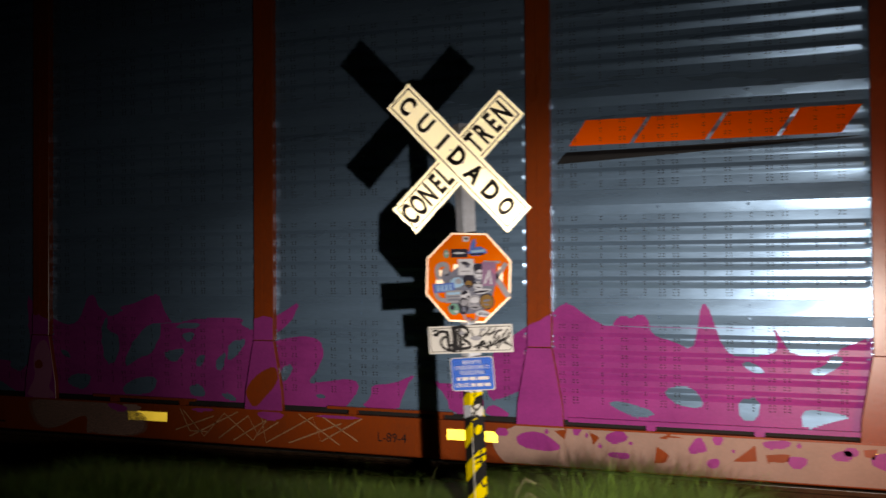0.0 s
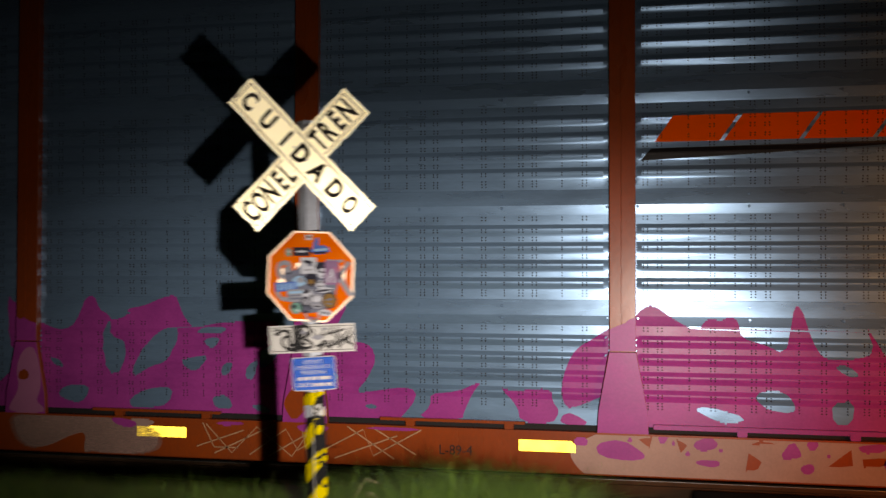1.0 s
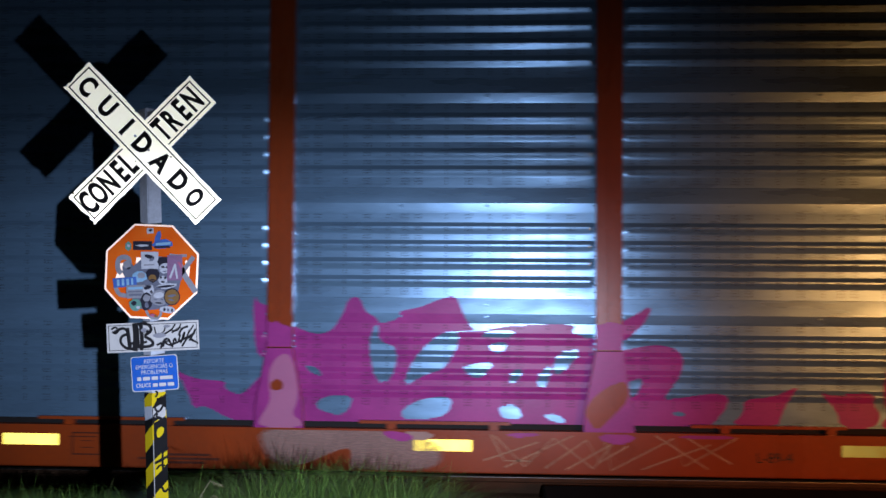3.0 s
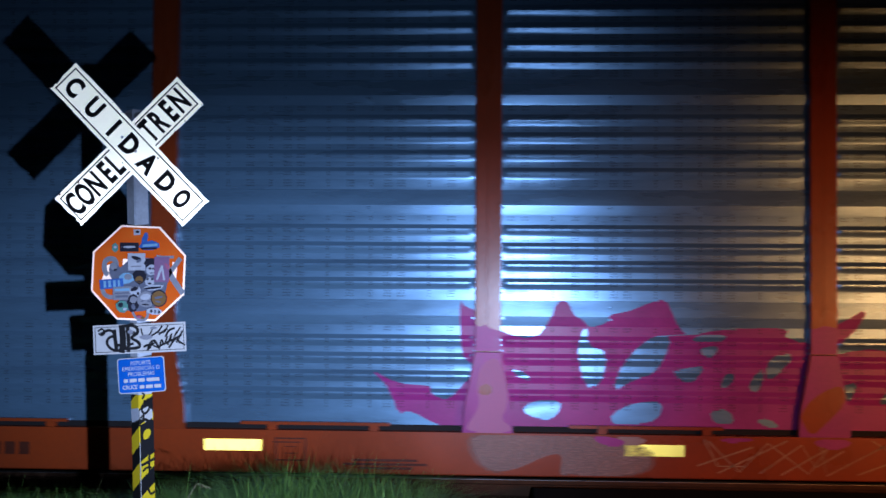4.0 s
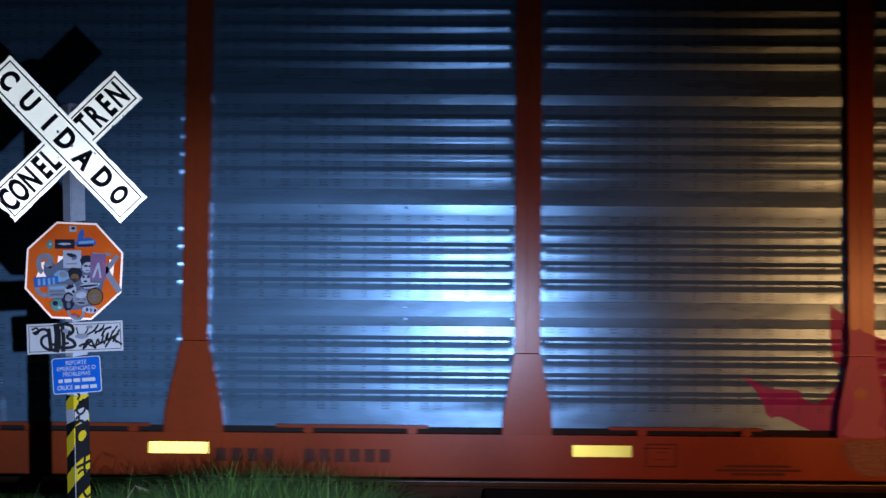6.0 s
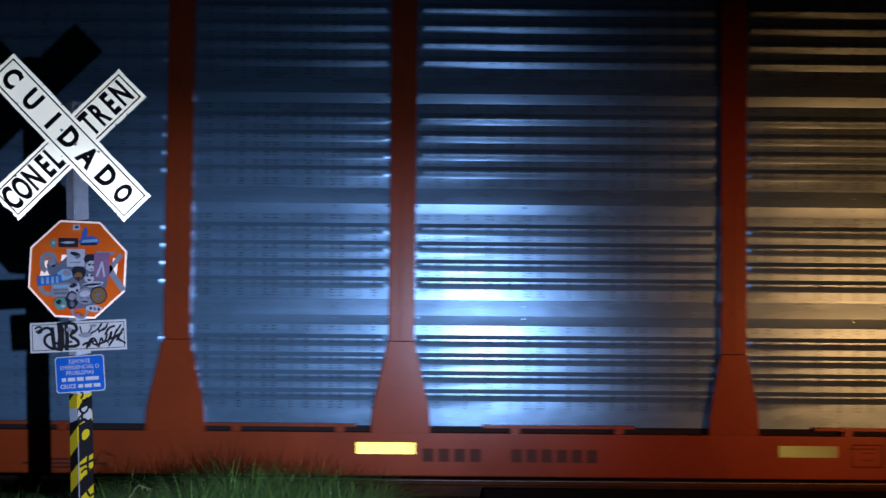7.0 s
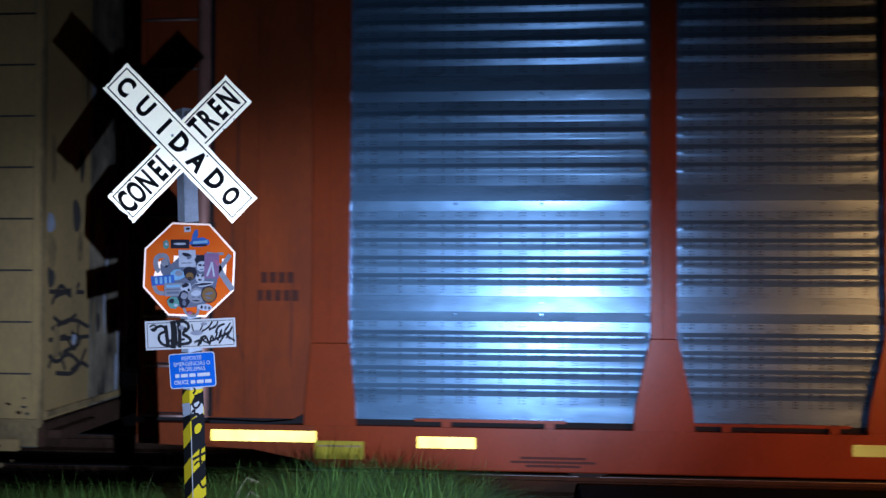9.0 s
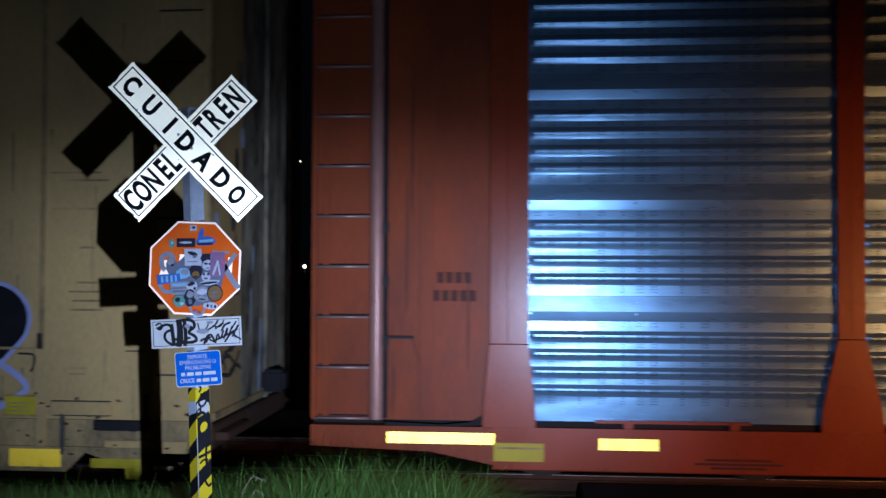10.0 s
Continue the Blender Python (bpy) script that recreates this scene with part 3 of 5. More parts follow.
    stickers += [('grey', -0.128, 0.03, 0.04, 0.035, 0, 8),
        ('ink', -0.118, 0.012, 0.022, 0.012, 20, 5),
        ('pale', -0.01, 0.057, 0.082, 0.08, 3, 4),
        ('ink', -0.012, 0.076, 0.05, 0.02, -12, 8),
        ('slate', 0.0, 0.062, 0.028, 0.014, 25, 6),
        ('grey', -0.012, 0.034, 0.05, 0.006, 4, 4),
        ('ink', 0.07, 0.052, 0.072, 0.056, 0, 9),
        ('pale', 0.07, 0.022, 0.055, 0.05, 0, 9),
        ('ink', 0.06, 0.026, 0.018, 0.01, 0, 8),
        ('ink', 0.083, 0.026, 0.018, 0.01, 0, 8),
        ('slate', 0.07, 0.004, 0.024, 0.006, 0, 5)]
    stickers += [('violet', 0.122, 0.024, 0.07, 0.115, 2, 4),
        ('pale', 0.112, 0.008, 0.01, 0.07, -18, 4),
        ('pale', 0.13, 0.006, 0.009, 0.07, 12, 4),
        ('rose', 0.144, 0.05, 0.012, 0.05, 30, 4),
        ('violet', 0.125, 0.068, 0.05, 0.016, -14, 4),
        ('sky', -0.058, -0.028, 0.075, 0.058, 5, 8),
        ('grey', -0.05, -0.022, 0.04, 0.03, 0, 7),
        ('blue', -0.133, -0.06, 0.112, 0.044, 7, 4),
        ('sky', -0.168, -0.064, 0.012, 0.03, 7, 4),
        ('sky', -0.143, -0.061, 0.012, 0.03, 7, 4),
        ('sky', -0.118, -0.058, 0.012, 0.03, 7, 4)]
    stickers += [('sky', -0.095, -0.055, 0.01, 0.03, 7, 4),
        ('ink', 0.012, -0.018, 0.066, 0.068, 0, 10),
        ('brown', 0.01, -0.032, 0.04, 0.032, 0, 8),
        ('ink', 0.01, -0.042, 0.026, 0.009, 0, 6),
        ('pale', 0.064, -0.042, 0.046, 0.042, 0, 9),
        ('ink', 0.053, -0.028, 0.012, 0.012, 0, 6),
        ('ink', 0.076, -0.028, 0.012, 0.012, 0, 6),
        ('ink', 0.064, -0.05, 0.02, 0.01, 0, 6),
        ('pale', 0.08, -0.072, 0.11, 0.026, 8, 7),
        ('ink', 0.08, -0.072, 0.1, 0.012, 8, 6),
        ('slate', 0.05, -0.088, 0.05, 0.014, -20, 6)]
    stickers += [('grey', -0.075, -0.09, 0.088, 0.034, 5, 4),
        ('sky', -0.075, -0.088, 0.07, 0.012, 5, 4),
        ('grey', -0.075, -0.122, 0.08, 0.032, 5, 4),
        ('slate', -0.075, -0.122, 0.06, 0.01, 5, 4),
        ('slate', -0.075, -0.105, 0.07, 0.006, 5, 4),
        ('pale', -0.004, -0.096, 0.054, 0.054, 0, 9),
        ('ink', -0.012, -0.082, 0.042, 0.02, 18, 7),
        ('ink', 0.008, -0.104, 0.014, 0.016, 0, 6),
        ('ink', -0.015, -0.15, 0.058, 0.088, -5, 9),
        ('grey', -0.014, -0.135, 0.036, 0.034, 0, 8),
        ('slate', -0.012, -0.172, 0.02, 0.03, 10, 6)]
    stickers += [('grey', 0.05, -0.132, 0.08, 0.082, 6, 10),
        ('pale', 0.048, -0.118, 0.056, 0.03, 8, 8),
        ('slate', 0.035, -0.14, 0.02, 0.008, 20, 5),
        ('slate', 0.066, -0.14, 0.02, 0.008, -20, 5),
        ('ink', 0.05, -0.158, 0.04, 0.008, 0, 6),
        ('ink', 0.117, -0.124, 0.078, 0.08, 0, 14),
        ('brown', 0.117, -0.124, 0.068, 0.07, 0, 14),
        ('slate', 0.117, -0.118, 0.04, 0.012, 12, 6),
        ('slate', 0.115, -0.14, 0.03, 0.008, -8, 6),
        ('green', -0.07, -0.175, 0.062, 0.056, 0, 8),
        ('ink', -0.078, -0.165, 0.026, 0.024, 0, 7)]
    stickers += [('pale', -0.055, -0.185, 0.02, 0.014, 0, 6),
        ('pale', 0.1, -0.19, 0.08, 0.036, -4, 8),
        ('ink', 0.082, -0.19, 0.014, 0.018, 0, 5),
        ('slate', 0.102, -0.191, 0.014, 0.018, 0, 5),
        ('ink', 0.122, -0.192, 0.012, 0.018, 0, 5),
        ('rose', 0.022, -0.222, 0.03, 0.014, 0, 6),
        ('brown', 0.04, -0.226, 0.02, 0.012, 0, 6)]
    rng = random.Random(21)
    for i, (c, x, z, w, h, a, n) in enumerate(stickers):
        w, h = w * 1.1, h * 1.1
        pts = []
        for k in range(n):
            t = 2 * math.pi * (k + 0.5) / n
            r = 1.0 if n == 14 else rng.uniform(0.88, 1.1)
            if n == 4:
                pts.append((w / 2 * (1 if math.cos(t) > 0 else -1) * r ** 0.3, h / 2 * (1 if math.sin(t) > 0 else -1) * r ** 0.3))
            else:
                pts.append((w / 2 * math.cos(t) * r, h / 2 * math.sin(t) * r))
        part("sticker", slab(pts, -0.0001, 0.0001), pal[c], octo, "small weathered " + {"ink": "black", "sky": "light blue", "slate": "dark grey", "pale": "whitish"}.get(c, c) + " sticker", pose(x, -0.0046 - 0.00022 * i, z, 0, -a, 0))
    for pts, w in (([(0.13, 0.07), (0.165, 0.0), (0.20, -0.05), (0.236, -0.095)], 0.03), ([(0.15, -0.01), (0.185, 0.04), (0.215, 0.085)], 0.024), ([(-0.115, 0.02), (-0.12, 0.065), (-0.155, 0.07), (-0.18, 0.05), (-0.175, 0.0), (-0.155, -0.015)], 0.026), ([(-0.185, -0.085), (-0.165, -0.125), (-0.12, -0.13), (-0.10, -0.115)], 0.022), ([(0.09, 0.09), (0.13, 0.085), (0.18, 0.09)], 0.014), ([(-0.02, -0.195), (0.0, -0.235), (0.045, -0.24), (0.062, -0.215), (0.056, -0.19)], 0.013)):
        part("spray_stroke", ribbon(curve_pts(pts), w, -0.0045), pal["grey"], octo, "grey spray stroke")

    # white plate with scrawl
    plate = part("white_plate", slab([(-0.24, -0.075), (0.24, -0.075), (0.24, 0.075), (-0.24, 0.075)], -0.0015, 0.0015), WHITE_OLD, sign, "white rectangular plate scrawled with black tags", on(-1.734, -2.230, 1.350, -3.0))
    for x0, x1, z0, z1 in ((-0.23, 0.23, 0.062, 0.065), (-0.23, 0.23, -0.065, -0.062), (-0.23, -0.227, -0.062, 0.062), (0.227, 0.23, -0.062, 0.062)):
        part("border_line", box(x0, x1, -0.0024, -0.0016, z0, z1), BLACK, plate)
    scrawl = []
    scrawl += [([(-0.215, 0.045), (-0.19, 0.06), (-0.175, 0.035), (-0.195, 0.02), (-0.21, 0.035)], 0.009),
        ([(-0.13, 0.05), (-0.12, -0.055)], 0.02),
        ([(-0.06, 0.068), (-0.055, -0.01), (-0.06, -0.068)], 0.02),
        ([(0.01, 0.05), (0.02, 0.0), (0.06, 0.02), (0.07, 0.055)], 0.007),
        ([(0.09, 0.03), (0.13, 0.02), (0.15, 0.06)], 0.007),
        ([(-0.2, 0.03), (-0.15, 0.055), (-0.12, 0.02), (-0.165, 0.01), (-0.17, -0.03), (-0.13, -0.06), (-0.08, -0.055), (-0.07, -0.03), (-0.12, -0.03)], 0.014),
        ([(-0.09, 0.072), (-0.085, 0.0), (-0.095, -0.07)], 0.03)]
    scrawl += [([(-0.09, 0.065), (-0.02, 0.07), (0.0, 0.03), (-0.05, 0.005), (0.0, -0.02), (0.0, -0.05), (-0.09, -0.05)], 0.016),
        ([(-0.06, 0.03), (-0.02, 0.03)], 0.014),
        ([(-0.06, -0.03), (-0.03, -0.025)], 0.012),
        ([(0.04, -0.06), (0.06, -0.01), (0.09, -0.02), (0.06, -0.035), (0.095, -0.05)], 0.009),
        ([(0.1, -0.06), (0.115, 0.0), (0.125, -0.05), (0.145, 0.005)], 0.009),
        ([(0.145, -0.04), (0.17, 0.03), (0.16, -0.02)], 0.009),
        ([(0.165, -0.035), (0.2, 0.04), (0.18, 0.0), (0.215, 0.05)], 0.008),
        ([(0.06, 0.01), (0.1, 0.03), (0.12, 0.06)], 0.009)]
    scrawl += [([(0.1, 0.015), (0.155, 0.05), (0.13, 0.03)], 0.009),
        ([(0.19, -0.03), (0.225, 0.03)], 0.01),
        ([(0.1, -0.045), (0.16, -0.02), (0.22, 0.01)], 0.01),
        ([(0.05, -0.055), (0.075, 0.0), (0.1, -0.055)], 0.011),
        ([(0.135, 0.0), (0.15, 0.035), (0.185, 0.045)], 0.011),
        ([(0.02, -0.045), (0.05, -0.03), (0.04, -0.062)], 0.011),
        ([(0.15, -0.055), (0.19, 0.0), (0.21, -0.035)], 0.01),
        ([(0.2, -0.02), (0.235, -0.045)], 0.009),
        ([(-0.075, 0.045), (-0.075, -0.055)], 0.012)]
    for pts, w in scrawl:
        part("spray_tag", ribbon(curve_pts(pts), w, -0.0030 - 0.0004 * random.random()), BLACK, plate, "black spray tag", smooth=False)
    for x, z, w, h in ((0.035, 0.005, 0.09, 0.035), (-0.045, 0.035, 0.04, 0.03), (0.075, 0.05, 0.05, 0.02)):
        part("smear", slab(chaikin([(x - w / 2, z), (x, z - h / 2), (x + w / 2, z), (x, z + h / 2)]), -0.0036, -0.0032), pal["grey"], plate, "grey smear")

    # blue plate
    pts = []
    for cx, cz, a0 in ((0.107, 0.075, 0), (-0.107, 0.075, 90), (-0.107, -0.075, 180), (0.107, -0.075, 270)):
        pts += [(cx + 0.015 * math.cos(radians(a0 + 15 * k)), cz + 0.015 * math.sin(radians(a0 + 15 * k))) for k in range(7)]
    blue = part("blue_plate", slab(pts, -0.0015, 0.0015), WHITE_OLD, sign, "blue emergency notice plate with white lettering", on(-1.722, -2.228, 1.163, -4.5))
    part("blue_field", slab([(x * 0.965, z * 0.955) for x, z in pts], -0.0026, -0.0016), SIGN_BLUE, blue)
    for text, z, size in (("REPORTE", 0.062, 0.030), ("EMERGENCIAS O", 0.034, 0.030), ("PROBLEMAS", 0.006, 0.030)):
        part("text_line", lettering(text, size, WHITE_OLD, 0.0004, 0.86, 0.0), WHITE_OLD, blue, "white lettering", pose(0, -0.0032, z))
    for x0, x1 in ((-0.092, -0.071), (-0.062, -0.026), (-0.017, 0.016), (0.026, 0.092)):
        part("text_bar", box(x0, x1, -0.0035, -0.0027, -0.034, -0.016), WHITE_OLD, blue, "white bar")
    part("text_line", lettering("CRUCE", 0.03, WHITE_OLD, 0.0004, 0.8, 0.0006), WHITE_OLD, blue, "white lettering", pose(-0.062, -0.0032, -0.06))
    for x0, x1 in ((-0.012, 0.012), (0.020, 0.056), (0.064, 0.098)):
        part("text_bar", box(x0, x1, -0.0035, -0.0027, -0.069, -0.051), WHITE_OLD, blue, "white bar")
    return sign


# ---- the autorack wagon ----
BAY = 2.438
PITCH = 0.8233
FIRST = 1.169          # height of the lowest row of ribs
POST_W = 0.19


def sheet_profile(z):
    """Depth of the ribbed sheet at z above its lowest rib line: y, smaller is further out."""
    q = z
    if q > 0.318:
        return 0.047
    if q > 0.205:
        return 0.0385 + (q - 0.205) / 0.113 * 0.007
    if q > 0.145:
        return 0.0385 + (0.205 - q) / 0.060 * 0.009
    if q > 0.132:
        return 0.0475 + (0.145 - q) / 0.013 * 0.0025
    for k in range(4):
        c = q + 0.1325 * k
        if 0.031 < c <= 0.062:
            return 0.050 - 0.0125 * (0.062 - c) / 0.031
        if 0.018 < c <= 0.031:
            return 0.0375
        if -0.027 <= c <= 0.018:
            t = (0.018 - c) / 0.045
            return 0.0375 + 0.0125 * (t * 0.75 + 0.25 * t * t * (3 - 2 * t))
    return 0.050


SHEET_Z = sorted({0.3205, 0.318, 0.205, 0.145, 0.132, -0.503} | {round(o - 0.1325 * k, 5) for k in range(4) for o in (0.062, 0.031, 0.018, 0.007, -0.0045, -0.016, -0.027)})


def end_factor(u, width):
    d = min(u, width - u)
    return min(1, max(0, (d - 0.020) / 0.040))


def sheet_depth(u, z, width):
    y = sheet_profile(z)
    return 0.050 + (y - 0.050) * end_factor(u, width) if z < 0.131 else y


def sheet_mesh(width, low=-0.503):
    bm = bmesh.new()
    us = [0, 0.020, 0.060, width * 0.33, width * 0.66, width - 0.060, width - 0.020, width]
    zs = sorted({z for z in SHEET_Z if z > low} | {low})
    grid = [[bm.verts.new((u, sheet_depth(u, z, width), z)) for u in us] for z in zs]
    for a, b in zip(grid, grid[1:]):
        for i in range(len(us) - 1):
            bm.faces.new((a[i], a[i + 1], b[i + 1], b[i]))
    back = bmesh.ops.extrude_face_region(bm, geom=bm.faces[:])
    for v in [g for g in back["geom"] if isinstance(g, bmesh.types.BMVert)]:
        v.co.y += 0.004
    bmesh.ops.recalc_face_normals(bm, faces=bm.faces)
    me = mesh_of("ribbed_sheet", bm, GALV, True)
    me.set_sharp_from_angle(angle=radians(9))
    return me


def holes_mesh(width, low=-0.503):
    """Small punched holes in columns of the sheet, their shade painted as dark discs."""
    bm = bmesh.new()
    step = width / 2.25
    cols = []
    for base in (0.07, 0.82, 1.57):
        for d in (0.0, 0.03, 0.10, 0.13, 0.32, 0.47, 0.50, 0.64):
            cols.append((base + d) * step)
    rows = []
    for k in range(4):
        c = -0.1325 * k
        rows += [c + 0.024, c + 0.006, c - 0.036, c - 0.056]
    rows += [0.118, 0.096, -0.475]
    r = 0.0060
    for u in cols:
        if not 0.05 < u < width - 0.05:
            continue
        for z in rows:
            if z < low + 0.02:
                continue
            y = sheet_depth(u, z, width) - 0.0026
            vs = [bm.verts.new((u + r * math.cos(a), y, z + r * math.sin(a))) for a in (0.52, 1.57, 2.62, 3.67, 4.71, 5.76)]
            bm.faces.new(vs[::-1])
    return mesh_of("perforation", bm, DARK)


def bolts_mesh(width):
    bm = bmesh.new()
    for u in (0.03, 0.5 * width - 0.32, 0.5 * width + 0.32, width - 0.03):
        for z in (0.185, 0.275) if 0.1 < u < width - 0.1 else (0.19,):
            bmesh.ops.create_cone(bm, cap_ends=True, segments=8, radius1=0.011, radius2=0.008, depth=0.005, matrix=pose(u, sheet_profile(z) - 0.004, z, 90))
    for k in range(4):
        for u in (0.018, width - 0.018):
            for d in (0.03, -0.01, -0.05):
                bmesh.ops.create_cone(bm, cap_ends=True, segments=6, radius1=0.011, radius2=0.006, depth=0.012, matrix=pose(u, 0.046, -0.1325 * k + d, 90))
    return mesh_of("bolt_stud", bm, GALV)


def post_mesh(flare, split, width=POST_W):
    """A rack post with a gusset that widens towards the sill."""
    bm = bmesh.new()
    w = width / 2
    prof = [(-w, 0.11), (-w, -0.008), (-w + 0.004, -0.012), (-0.014, -0.012), (-0.012, -0.008), (-0.007, -0.008), (-0.005, -0.012), (w - 0.004, -0.012), (w, -0.008), (w, 0.11), (w - 0.012, 0.11), (w - 0.012, 0.012), (-w + 0.012, 0.012), (-w + 0.012, 0.11)]
    rings = [[bm.verts.new((x, y, z)) for x, y in prof] for z in (split, 5.22)]
    n = len(prof)
    for i in range(n):
        bm.faces.new((rings[0][i], rings[0][(i + 1) % n], rings[1][(i + 1) % n], rings[1][i]))
    bm.faces.new(rings[0]), bm.faces.new(rings[1])
    bmesh.ops.recalc_face_normals(bm, faces=bm.faces)
    a = mesh_of("rack_post", bm, ORANGE)
    bm = bmesh.new()
    f = flare / 2
    add_slab(bm, [(-f, 0.515), (f, 0.515), (f * 0.95, 0.68), (w + 0.004, split - 0.004), (-w - 0.004, split - 0.004), (-f * 0.95, 0.68)], -0.016, 0.03)
    bmesh.ops.recalc_face_normals(bm, faces=bm.faces)
    bmesh.ops.bevel(bm, geom=bm.edges[:], offset=0.004, segments=1, affect="EDGES")
    return a, mesh_of("gusset", bm, ORANGE)


# outlines of the pink graffiti, each followed by the gaps in it
PAINT = {"before_c": [], "c_to_b": [], "b_to_a": [], "a_on": [], "beyond": []}
PAINT["before_c"].append([[(-5.09, 1.51), (-5.04, 1.43), (-4.80, 1.38), (-4.80, 0.92), (-5.05, 1.04), (-5.08, 1.17)]])
PAINT["before_c"].append([[(-4.75, 1.10), (-5.02, 0.91), (-5.15, 0.76), (-5.24, 0.76), (-5.31, 0.81), (-5.29, 0.86), (-5.54, 0.86), (-5.76, 0.98), (-5.64, 0.87), (-5.58, 0.76), (-5.54, 0.64), (-5.45, 0.67), (-5.27, 0.57), (-4.75, 0.40)]])
PAINT["c_to_b"].append([[(-5.00, 1.32), (-4.78, 1.27), (-4.63, 1.21), (-4.51, 1.22), (-4.41, 1.36), (-4.37, 1.48), (-4.29, 1.50), (-4.24, 1.38), (-4.17, 1.35), (-4.13, 1.29), (-3.99, 1.33), (-3.98, 1.40), (-3.85, 1.41), (-3.69, 1.48), (-3.57, 1.51), (-3.53, 1.43), (-3.48, 1.31), (-3.40, 1.23), (-3.27, 1.27), (-3.13, 1.29), (-2.66, 1.31), (-2.72, 1.22), (-2.30, 1.17), (-2.30, 0.35), (-5.00, 0.35)]])
PAINT["c_to_b"][0] += [[(-3.58, 1.24), (-3.55, 1.16), (-3.65, 0.97), (-3.77, 0.94), (-3.94, 0.84), (-3.87, 1.03), (-3.72, 1.19)], [(-4.17, 1.26), (-4.14, 1.27), (-4.14, 1.16), (-4.00, 1.11), (-4.05, 0.89), (-4.16, 0.88), (-4.21, 1.13)], [(-4.62, 0.67), (-4.53, 0.75), (-4.34, 0.75), (-4.37, 0.65), (-4.45, 0.61)], [(-4.70, 0.98), (-4.60, 0.96), (-4.56, 0.90), (-4.64, 0.92)]]
PAINT["c_to_b"][0] += [[(-3.95, 0.66), (-3.79, 0.74), (-3.60, 0.75), (-3.64, 0.62), (-3.81, 0.59), (-3.94, 0.59)], [(-3.52, 0.97), (-3.42, 1.00), (-3.28, 1.02), (-3.39, 0.88)], [(-3.38, 1.20), (-3.31, 1.25), (-3.13, 1.25), (-3.16, 1.20)], [(-3.32, 1.15), (-3.18, 1.17), (-3.22, 1.09), (-3.28, 1.09)], [(-3.17, 0.87), (-3.14, 0.96), (-3.06, 0.96), (-3.11, 0.87)], [(-2.96, 0.85), (-2.94, 0.94), (-2.85, 1.00), (-2.89, 0.84)]]
PAINT["c_to_b"][0] += [[(-2.84, 0.94), (-2.81, 1.09), (-2.63, 1.11), (-2.78, 0.94)], [(-3.24, 0.69), (-3.11, 0.70), (-3.07, 0.60), (-3.21, 0.60)], [(-2.91, 0.63), (-2.82, 0.64), (-2.74, 0.58), (-2.84, 0.58)]]
PAINT["b_to_a"].append([[(-2.50, 1.26), (-2.30, 1.34), (-2.09, 1.47), (-2.22, 1.24), (-2.50, 1.10)]])
PAINT["b_to_a"].append([[(-2.55, 1.06), (-2.22, 1.14), (-2.04, 1.16), (-1.92, 1.12), (-1.88, 1.02), (-1.94, 0.88), (-2.05, 0.75), (-1.91, 0.77), (-1.60, 0.82), (-1.55, 0.73), (-1.69, 0.56), (-1.80, 0.50), (-2.55, 0.40)], [(-2.30, 0.88), (-2.18, 0.91), (-2.23, 0.79), (-2.29, 0.76)], [(-1.98, 0.66), (-1.90, 0.67), (-1.87, 0.64), (-1.93, 0.63)]])
PAINT["b_to_a"].append([[(-1.56, 0.57), (-1.45, 0.66), (-1.45, 0.77), (-1.25, 0.78), (-1.05, 0.87), (-1.12, 0.78), (-1.19, 0.63), (-1.20, 0.57)]])
PAINT["b_to_a"].append([[(-0.92, 0.83), (-0.82, 0.80), (-0.52, 0.83), (-0.52, 0.73), (-0.46, 0.66), (-0.52, 0.56), (-0.76, 0.57), (-0.78, 0.69)]])
PAINT["b_to_a"].append([[(0.05, 1.38), (-0.22, 1.20), (-0.34, 1.13), (-0.41, 1.01), (-0.46, 0.82), (-0.42, 0.68), (-0.32, 0.70), (-0.15, 0.78), (0.05, 0.86)]])
PAINT["b_to_a"].append([[(-0.44, 0.64), (-0.37, 0.65), (-0.22, 0.56), (-0.47, 0.56)]])
PAINT["a_on"].append([[(-0.12, 1.24), (0.09, 1.37), (0.14, 1.43), (0.22, 1.46), (0.37, 1.35), (0.54, 1.26), (0.58, 1.34), (0.64, 1.37), (0.69, 1.34), (0.76, 1.38), (0.82, 1.35), (0.84, 1.22), (1.00, 1.18), (1.14, 1.11), (1.18, 1.29), (1.20, 1.45), (1.25, 1.45), (1.30, 1.29), (1.35, 1.15), (1.43, 1.07), (1.65, 1.09), (1.74, 1.14), (1.68, 1.33), (1.74, 1.23), (1.82, 1.09), (2.10, 1.10), (2.15, 1.17), (2.60, 1.32), (2.60, 0.35), (-0.15, 0.35)]])
PAINT["a_on"][0] += [[(0.94, 0.79), (0.99, 0.84), (1.13, 0.84), (1.20, 0.75), (1.18, 0.70), (1.04, 0.71)], [(1.47, 1.03), (1.56, 1.04), (1.64, 0.97), (1.57, 0.96)], [(1.94, 1.00), (2.04, 1.03), (2.08, 1.10), (2.15, 1.08), (2.12, 1.02), (1.99, 0.95)], [(1.46, 0.77), (1.60, 0.78), (1.58, 0.63), (1.47, 0.63)], [(1.89, 0.70), (1.97, 0.72), (2.20, 0.68), (2.09, 0.65), (1.90, 0.58)], [(0.52, 0.70), (0.61, 0.72), (0.87, 0.65), (0.75, 0.60), (0.63, 0.64)]]
PAINT["beyond"].append([[(2.42, 1.25), (2.7, 1.38), (2.9, 1.1), (3.3, 1.3), (3.6, 1.0), (4.0, 1.15), (4.4, 0.9), (4.6, 0.54), (2.42, 0.54)], [(2.8, 0.8), (3.1, 0.9), (3.2, 0.7), (2.9, 0.66)]])


